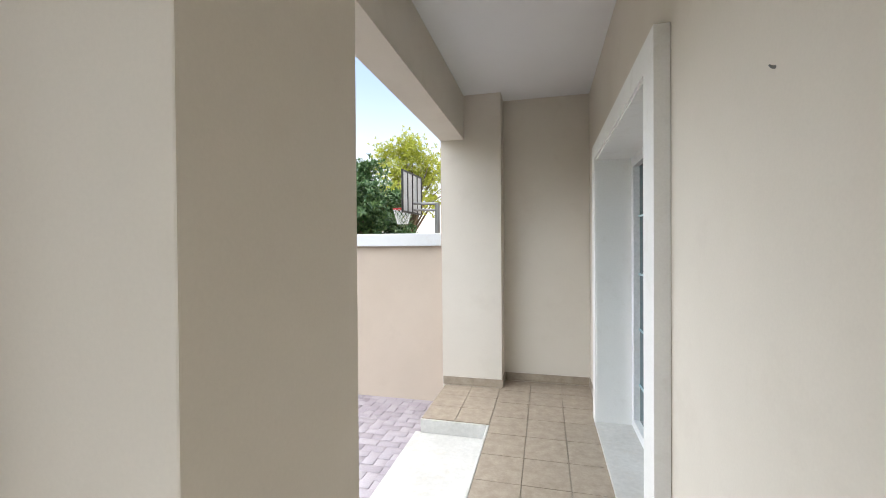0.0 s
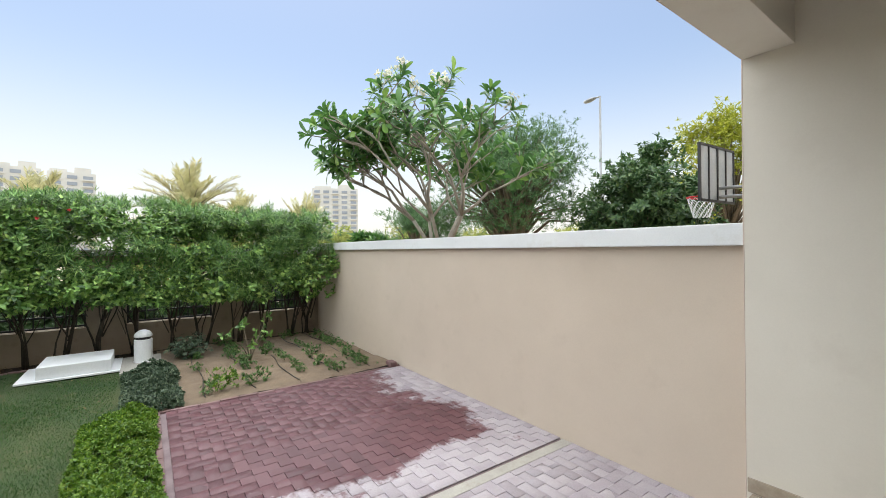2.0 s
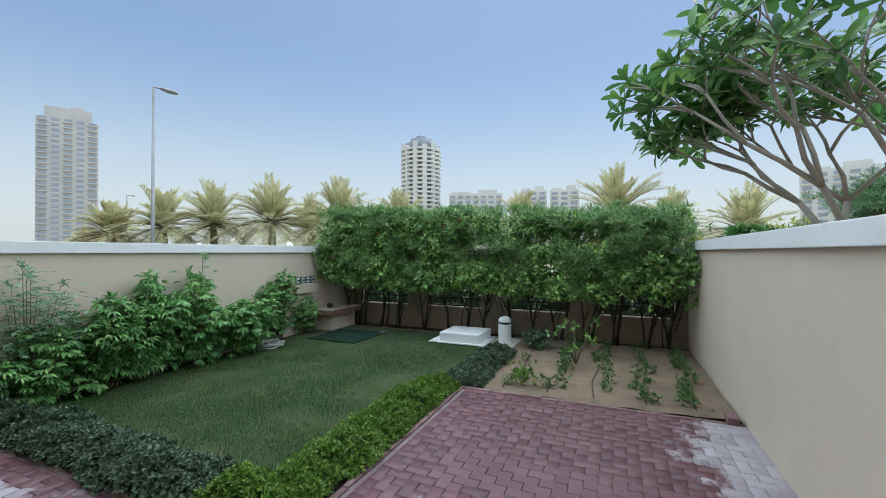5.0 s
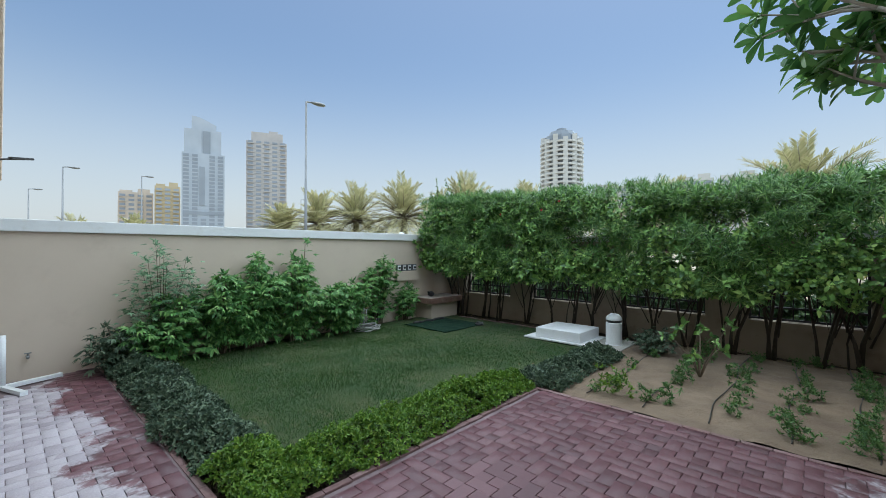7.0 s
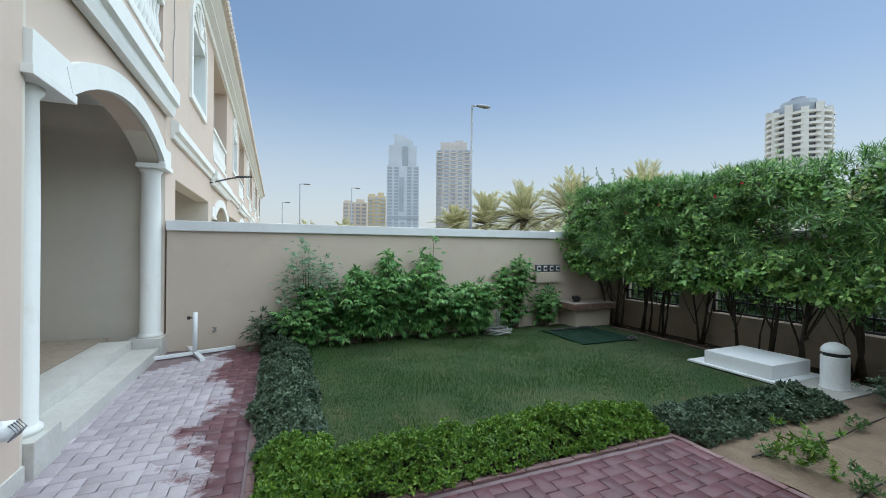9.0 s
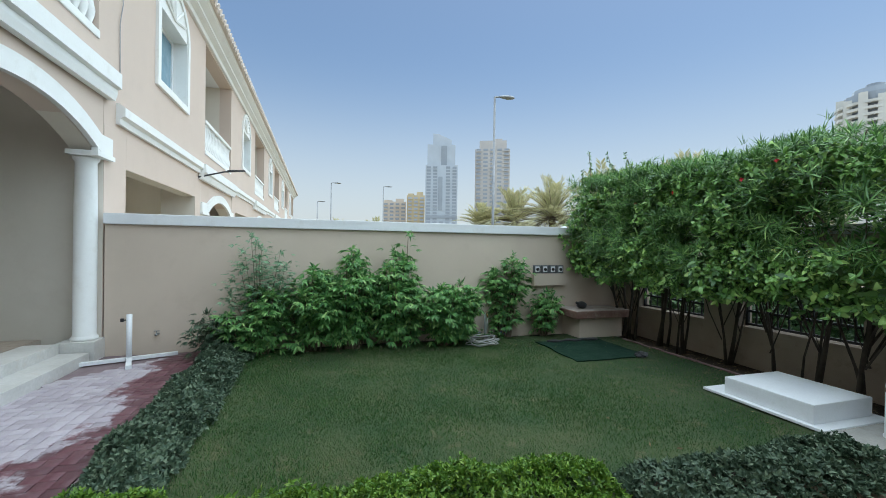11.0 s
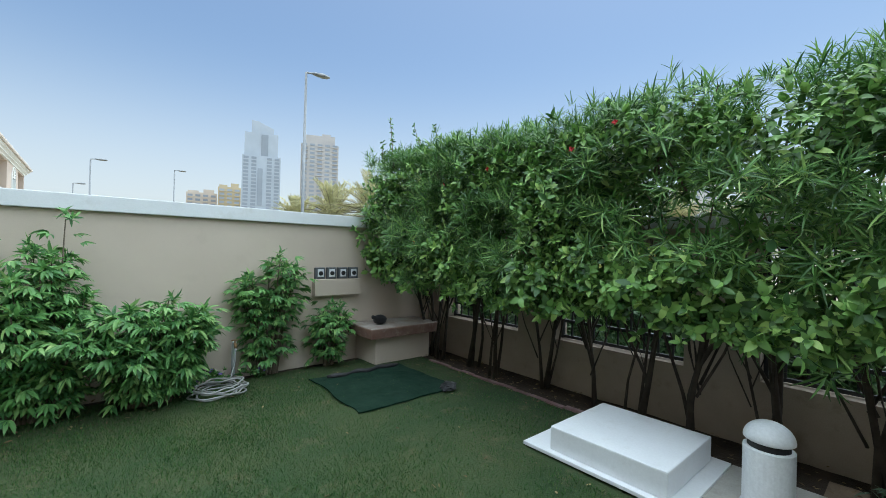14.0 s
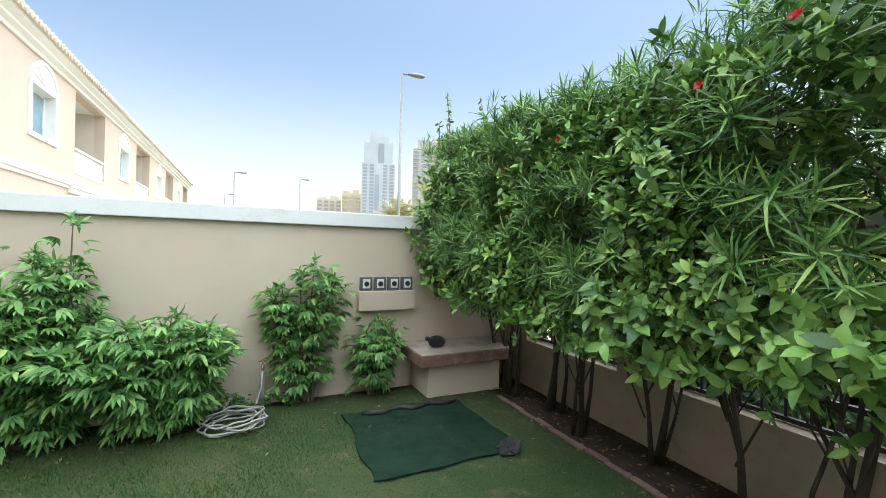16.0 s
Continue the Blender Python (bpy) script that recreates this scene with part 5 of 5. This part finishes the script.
def wall_valve(x, y, z, axis, name, label):
    h = thing(name, (x, y, z), label, "pipe fitting")
    bm = bmesh.new()
    tube(bm, [Vector((0, 0, 0)), Vector(axis) * 0.09], 0.016, 10)
    part("spout", bm, STEEL, h, smooth=True)
    bm = bmesh.new()
    tube(bm, [Vector(axis) * 0.06, Vector(axis) * 0.06 + Vector((0, 0, 0.04))], 0.008, 8)
    box(bm, axis[0] * 0.06 - 0.03, axis[0] * 0.06 + 0.03, axis[1] * 0.06 - 0.008, axis[1] * 0.06 + 0.008, 0.04, 0.05)
    part("lever", bm, STEEL, h)


wall_valve(-1.72, -3.02, 0.02, (0, 1, 0), "wall_tap", "small steel tap low on the wall")
h = thing("vent_cowl", (FX, 0.70, 0.2), "white round vent cowl on the pier", "vent")
bm = bmesh.new()
tube(bm, [(-0.0, 0, 0), (-0.09, 0, 0)], 0.055, 20)
part("collar", bm, PIPE, h, smooth=True)
bm = bmesh.new()
for k in range(5):
    tube(bm, [(-0.09, -0.05 + k * 0.025, -0.045), (-0.125, -0.05 + k * 0.025, 0), (-0.09, -0.05 + k * 0.025, 0.045)], 0.005, 6)
part("grille", bm, STEEL, h)

h = thing("wall_bracket", (0, 0, 0), "black cantilever bracket fixed to the neighbouring house", "bracket")
bm = bmesh.new()
tube(bm, [(FX + 0.02, -7.3, 2.72), (-1.55, -7.62, 2.93), (-1.96, -7.95, 3.03)], [0.02, 0.018, 0.012], 8)
part("arm", bm, BLACK, h)
bm = bmesh.new()
box(bm, -0.2, 0.2, -0.04, 0.04, -0.02, 0.02, 0.004)
bmesh.ops.transform(bm, verts=bm.verts, matrix=pose(-1.78, -7.8, 3.0, 0, 8, 38))
part("head", bm, BLACK, h)

for y in (-5.0, -8.6):
    h = thing("globe_light", (-9.16, y, 1.52 - 0.0), "white globe light on the next garden's wall", "garden light", "wall globe lights")
    bm = bmesh.new()
    lathe(bm, [(0.07, 0), (0.06, 0.03), (0.05, 0.05)], seg=16)
    part("base", bm, BLACK, h)
    bm = bmesh.new()
    lathe(bm, [(0.06, 0.05)] + [(0.095 * math.cos(a), 0.13 + 0.09 * math.sin(a)) for a in np.linspace(-0.9, 1.5, 10)], seg=20)
    part("globe", bm, PIPE, h, smooth=True)


def basketball_hoop():
    h = thing("basketball_hoop", (-3.05, 9.25, G), "basketball hoop on a grey post, clear backboard", "basketball hoop")
    h.rotation_euler = (0, 0, radians(-3))
    bm = bmesh.new()
    tube(bm, [(0.62, 0, 0), (0.62, 0, 2.72)], 0.06, 12)
    part("post", bm, STEEL, h)
    bm = bmesh.new()
    for z in (2.55, 2.7):
        tube(bm, [(0.62, 0, z), (0.04, 0, z + 0.02)], 0.03, 8)
    part("arm", bm, STEEL, h)
    bm = bmesh.new()
    box(bm, -0.005, 0.005, -0.6, 0.6, 2.5, 3.42)
    part("backboard", bm, BOARD, h, "clear grey backboard")
    bm = bmesh.new()
    for a, b, c, d in ((-0.62, -0.58, 2.48, 3.44), (0.58, 0.62, 2.48, 3.44), (-0.02, 0.02, 2.52, 3.4), (-0.32, -0.29, 2.52, 3.4), (0.29, 0.32, 2.52, 3.4)):
        box(bm, -0.02, 0.02, a, b, c, d)
    for z in (2.48, 3.4):
        box(bm, -0.02, 0.02, -0.58, 0.58, z, z + 0.04)
    part("board_frame", bm, BLACK, h)
    bm = bmesh.new()
    ring = [(-0.25 + 0.225 * math.cos(a), 0.225 * math.sin(a), 2.6) for a in np.linspace(0, math.tau, 25)]
    tube(bm, ring, 0.012, 8)
    box(bm, -0.05, 0.0, -0.08, 0.08, 2.56, 2.64)
    part("rim", bm, REDPETAL, h, "orange-red rim")
    bm = bmesh.new()
    for k in range(12):
        for s in (1, -1):
            line = []
            for j in range(6):
                a = k * math.tau / 12 + s * j * 0.26
                r = 0.222 - 0.02 * j
                line.append((-0.25 + r * math.cos(a), r * math.sin(a), 2.59 - 0.07 * j))
            tube(bm, line, 0.005, 4)
    part("net", bm, PIPE, h, "white net")


BOARD = surface("clear_grey_board", (0.42, 0.46, 0.5), (0.5, 0.54, 0.58), 3, 40, 0.2, 0)
basketball_hoop()


h = thing("wall_hook", (0.46, 0.98, 1.86), "small grey hook fixed to the porch wall", "hook")
bm = bmesh.new()
tube(bm, [(0, 0, 0), (-0.007, 0, 0.001), (-0.01, 0.002, 0.006)], [0.004, 0.003, 0.002], 8)
part("hook", bm, STEEL, h)
h = thing("facade_cable", (0, 0, 0), "thin grey cable hanging down the facade", "cable")
bm = bmesh.new()
tube(bm, [(FX - 0.012, -3.42, 6.4), (FX - 0.014, -3.44, 5.2), (FX - 0.02, -3.5, 4.5), (FX - 0.014, -3.43, 4.2), (FX - 0.012, -3.45, 3.48)], 0.006, 6)
part("cable", bm, STEEL, h)

# fallen leaves under the hedge and shrubs
n = 800
lx = np.concatenate([RNG.uniform(-9.0, -8.45, 520), RNG.uniform(-8.4, -3.0, 230), RNG.uniform(-8.5, -6.0, 50)])
ly = np.concatenate([RNG.uniform(-2.9, 4.2, 520), RNG.uniform(-2.95, -2.2, 230), RNG.uniform(-2.2, 1.0, 50)])
lp = np.stack([lx, ly, np.full(n, G - 0.008) + RNG.uniform(0, 0.012, n)], 1)
ld = RNG.normal(0, 1, (n, 3)) * [1, 1, 0.15]
v, f = leaves(lp, ld, np.tile([[0, 0, 1.0]], (n, 1)) + RNG.normal(0, 0.2, (n, 3)), RNG.uniform(0.02, 0.05, n), RNG.uniform(0.009, 0.02, n), 0.2, 0.1, "broad")
tagged(new("leaf_litter", raw_mesh("leaf_litter", v, f, LITTER)), "dry brown fallen leaves on the soil", "leaves", kind="stuff")


# ---- planting bed: drip lines and seedlings ----
for i in range(5):
    x_off = 0.03 * math.sin(i * 3.0)
    y = 1.9 + i * 0.52
    pts = [(-8.7 + 0.16 * k, y + 0.03 * math.sin(k * 0.6 + i) + x_off, G + 0.012 + 0.008 * math.sin(k * 1.3)) for k in range(20)]
    bm = bmesh.new()
    tube(bm, pts, 0.0065, 6)
    tagged(part("drip_pipe", bm, DRIP, smooth=True), "black drip irrigation pipe on the sand", "pipe", "drip pipes")


L_SEED = leaf_mat("seedling_leaf", (0.05, 0.13, 0.045), (0.13, 0.26, 0.08), 0.5, 0.25, (0.20, 0.33, 0.12))


def seedling(x, y, s, mat=None):
    h = thing("seedling", (x, y, G), "small leafy seedling in the sandy bed", "seedling", "bed seedlings")
    c = RNG.normal(0, 0.042 * s, (int(16 * s) + 6, 3)) * [1, 1, 0.8] + [[0, 0, 0.055 * s]]
    c[:, 2] = np.maximum(c[:, 2], 0.005)
    v, f = rosettes(c, rand_dirs(len(c), 1.2), 9, 0.036 * s ** 0.5, 0.3, 1.2, 0.3)
    o = new("foliage", raw_mesh("foliage", v, f, mat or L_SEED))
    o.parent = h
    tagged(o, kind="stuff")


rs = random.Random(9)
for i in range(5):
    y = 1.95 + i * 0.52
    for k in range(12):
        x = -8.55 + k * 0.25 + rs.uniform(-0.11, 0.11)
        if rs.random() < (0.95 if y > 2.4 else 0.35) and x < -5.7:
            seedling(x, y + rs.uniform(-0.1, 0.12), rs.uniform(0.75, 1.5))
seedling(-5.85, 2.1, 2.2, L_LIME)


def tap_plant(x, y, s):
    h = thing("bedding_plant", (x, y, G), "low green bedding plant with small violet flowers", "plant", "plants at the tap")
    c = RNG.normal(0, 0.07 * s, (26, 3)) * [1.3, 0.7, 0.6] + [[0, 0, 0.08 * s]]
    c[:, 2] = np.maximum(c[:, 2], 0.01)
    v, f = rosettes(c, rand_dirs(26, 1.2), 7, 0.045, 0.45, 1.2, 0.3, shape="broad")
    o = new("foliage", raw_mesh("foliage", v, f, L_SHRUB))
    o.parent = h
    tagged(o, kind="stuff")
    for k in range(3):
        v, f = rosettes(c[k:k + 1] + [[0, 0.05, 0.05]], np.array([[0, 0.5, 0.8]]), 5, 0.022, 0.8, 1.2, 0.1, shape="broad")
        o = new("flower", raw_mesh("flower", v, f, VIOLET))
        o.parent = h
        tagged(o, "small violet flower")


VIOLET = leaf_mat("violet_petal", (0.16, 0.10, 0.42), (0.26, 0.17, 0.55), 0.5, 0.3)
for tx, ts in ((-6.02, 1.2), (-5.86, 1.0), (-6.16, 0.9), (-6.52, 0.7)):
    tap_plant(tx, -2.84, ts)


def young_plant(x, y):
    h = thing("young_plant", (0, 0, 0), "young upright plant with broad pale green leaves", "plant")
    bm = bmesh.new()
    sets = []
    for k in range(7):
        a = k * 2.4
        tip = Vector((x + 0.28 * math.cos(a), y + 0.28 * math.sin(a), G + 0.3 + 0.06 * k))
        tube(bm, [(x, y, G - 0.01), (x + 0.08 * math.cos(a), y + 0.08 * math.sin(a), G + 0.2), tip], [0.01, 0.008, 0.004], 6)
        c = np.array([tip]) + RNG.normal(0, 0.04, (4, 3))
        sets.append(rosettes(c, rand_dirs(4, 0.8), 3, 0.085, 0.55, 1.3, 0.3, shape="broad", droop=0.35))
    part("stem", bm, BARK, h)
    stuff("foliage", sets, L_BROAD, h)


young_plant(-7.1, 2.62)
shrub(-8.0, 1.9, 0.28, 0.42, 9, "small grey-green bush at the edge of the bed", 0.06, 0.25, L_GREY)


# ---- paving ----
bm = bmesh.new()
box(bm, -5.45, FX - 0.025, 1.4, 4.355, G - 0.12, G - 0.012)
box(bm, -2.4, FX - 0.025, -3.015, 1.4, G - 0.12, G - 0.012)
pav = tagged(part("pavement", bm, JOINT), "herringbone red brick paving, partly wet", "paving", kind="structure")


def paver_mesh(lx, ly):
    bm = bmesh.new()
    box(bm, -lx / 2, lx / 2, -ly / 2, ly / 2, -0.02, 0.0)
    up = [e for e in bm.edges if all(v.co.z > -0.001 for v in e.verts)]
    bmesh.ops.bevel(bm, geom=up, offset=0.0018, segments=1, affect="EDGES")
    return to_mesh("brick", bm, PAVER)


BL, BW, JT = 0.2, 0.1, 0.0045
H_ME, V_ME = paver_mesh(BL - JT, BW - JT), paver_mesh(BW - JT, BL - JT)


def in_paving(x0, x1, y0, y1):
    a = x0 >= -5.46 and x1 <= -2.44 and y0 >= 1.385 and y1 <= 4.46
    b = x0 >= -2.45 and x1 <= -1.0 and y0 >= -3.12 and y1 <= 4.46 and (y0 > 1.38 or x0 >= -2.4)
    return a or b


laid = []
for i in range(-70, 10):
    for j in range(-60, 60):
        # herringbone: one lying and one standing brick a step
        ox, oy = (i + j) * BW, (j - i) * BW
        for kind, (x, y, lx, ly) in (("H", (ox, oy, BL, BW)), ("V", (ox, oy + BW, BW, BL))):
            xa, ya = x - 1.13, y - 0.02
            if in_paving(xa, xa + lx, ya, ya + ly):
                laid.append((kind, xa + lx / 2, ya + ly / 2))
seen_at = set()
rp = random.Random(3)
near, far = [], []
for kind, x, y in laid:
    key = (kind, round(x, 3), round(y, 3))
    if key in seen_at:
        continue
    seen_at.add(key)
    (near if (-3.9 < x < -2.3 and y > 1.9) or (x > -2.0 and y > 2.2) else far).append((kind, x, y))
while len(near) > 300:
    far.append(near.pop())
for kind, x, y in near:
    o = new("brick", H_ME if kind == "H" else V_ME)
    o.location = (x, y, G + rp.uniform(-0.0008, 0.0008))
    o.rotation_euler = (rp.uniform(-0.002, 0.002), rp.uniform(-0.002, 0.002), rp.uniform(-0.006, 0.006))
    o.parent = pav
bv, bf = [], []
for me, kind in ((H_ME, "H"), (V_ME, "V")):
    co = np.array([list(v.co) for v in me.vertices])
    quads = np.array([list(p.vertices) for p in me.polygons if len(p.vertices) == 4])
    for k, x, y in far:
        if k == kind:
            tilt = np.array([rp.uniform(-0.002, 0.002), rp.uniform(-0.002, 0.002)])
            c = co.copy()
            c[:, 2] += (co[:, :2] * tilt).sum(1) + rp.uniform(-0.0008, 0.0008)
            bv.append(c + [x, y, G])
            bf.append(quads)
v, f = merge(list(zip(bv, bf)))
o = new("bricks", raw_mesh("bricks", v, f, PAVER))
o.parent = pav
tagged(o, kind="stuff")

# pale band across the paving, and brick edging against lawn and bed
bm = bmesh.new()
box(bm, -2.495, -2.395, 1.42, 4.352, G - 0.02, G + 0.003, 0.002)
part("pale_strip", bm, RAWCON, pav, "pale concrete strip")
bm = bmesh.new()
box(bm, -0.025, 0.025, -0.098, 0.098, -0.06, 0.008, 0.005)
K_ME = to_mesh("edging_brick", bm, KERBRED)
for i in range(15):
    o = new("edging_brick", K_ME)
    o.location = (-5.45 + rp.uniform(-0.004, 0.004), 1.5 + i * 0.2, G + rp.uniform(-0.004, 0.004))
    o.rotation_euler = (0, 0, rp.uniform(-0.02, 0.02))
    o.parent = pav
for i in range(15):
    o = new("edging_brick", K_ME)
    o.location = (-5.36 + i * 0.2, 1.405 + rp.uniform(-0.004, 0.004), G + rp.uniform(-0.004, 0.004))
    o.rotation_euler = (0, 0, radians(90) + rp.uniform(-0.02, 0.02))
    o.parent = pav
for i in range(21):
    o = new("edging_brick", K_ME)
    o.location = (-2.375, -2.9 + i * 0.2, G + rp.uniform(-0.004, 0.0) - 0.01)
    o.parent = pav
bm = bmesh.new()
box(bm, -5.58, -5.42, 4.2, 4.3, G, G + 0.07, 0.008)
tagged(part("loose_brick", bm, KERBRED), "loose red brick lying at the wall", "brick")

lawn_edge = thing("lawn_edging", (-8.52, -2.3, G), "worn red brick edging between lawn and hedge soil", "edging")
for i in range(12):
    o = new("edging_brick", K_ME)
    o.location = (rp.uniform(-0.012, 0.012), i * 0.2 + 0.1, -0.004 + rp.uniform(-0.004, 0.004))
    o.rotation_euler = (0, 0, rp.uniform(-0.05, 0.05))
    o.parent = lawn_edge

# porch tiles
ry = 0
tile_me = {}
for x0, x1, ya, yb, nx in ((-0.45, 0.455, -3.04, 4.548, 3), (-1.045, -0.458, 3.385, 4.265, 2)):
    w = (x1 - x0) / nx
    ny = round((yb - ya) / 0.33)
    l = (yb - ya) / ny
    bm = bmesh.new()
    box(bm, -w / 2 + 0.0025, w / 2 - 0.0025, -l / 2 + 0.0025, l / 2 - 0.0025, -0.006, 0.0, 0.001)
    me = to_mesh("floor_tile", bm, TILE)
    for i in range(nx):
        for j in range(ny):
            o = new("floor_tile", me)
            o.location = (x0 + (i + 0.5) * w, ya + (j + 0.5) * l, 0)
            o.parent = porch
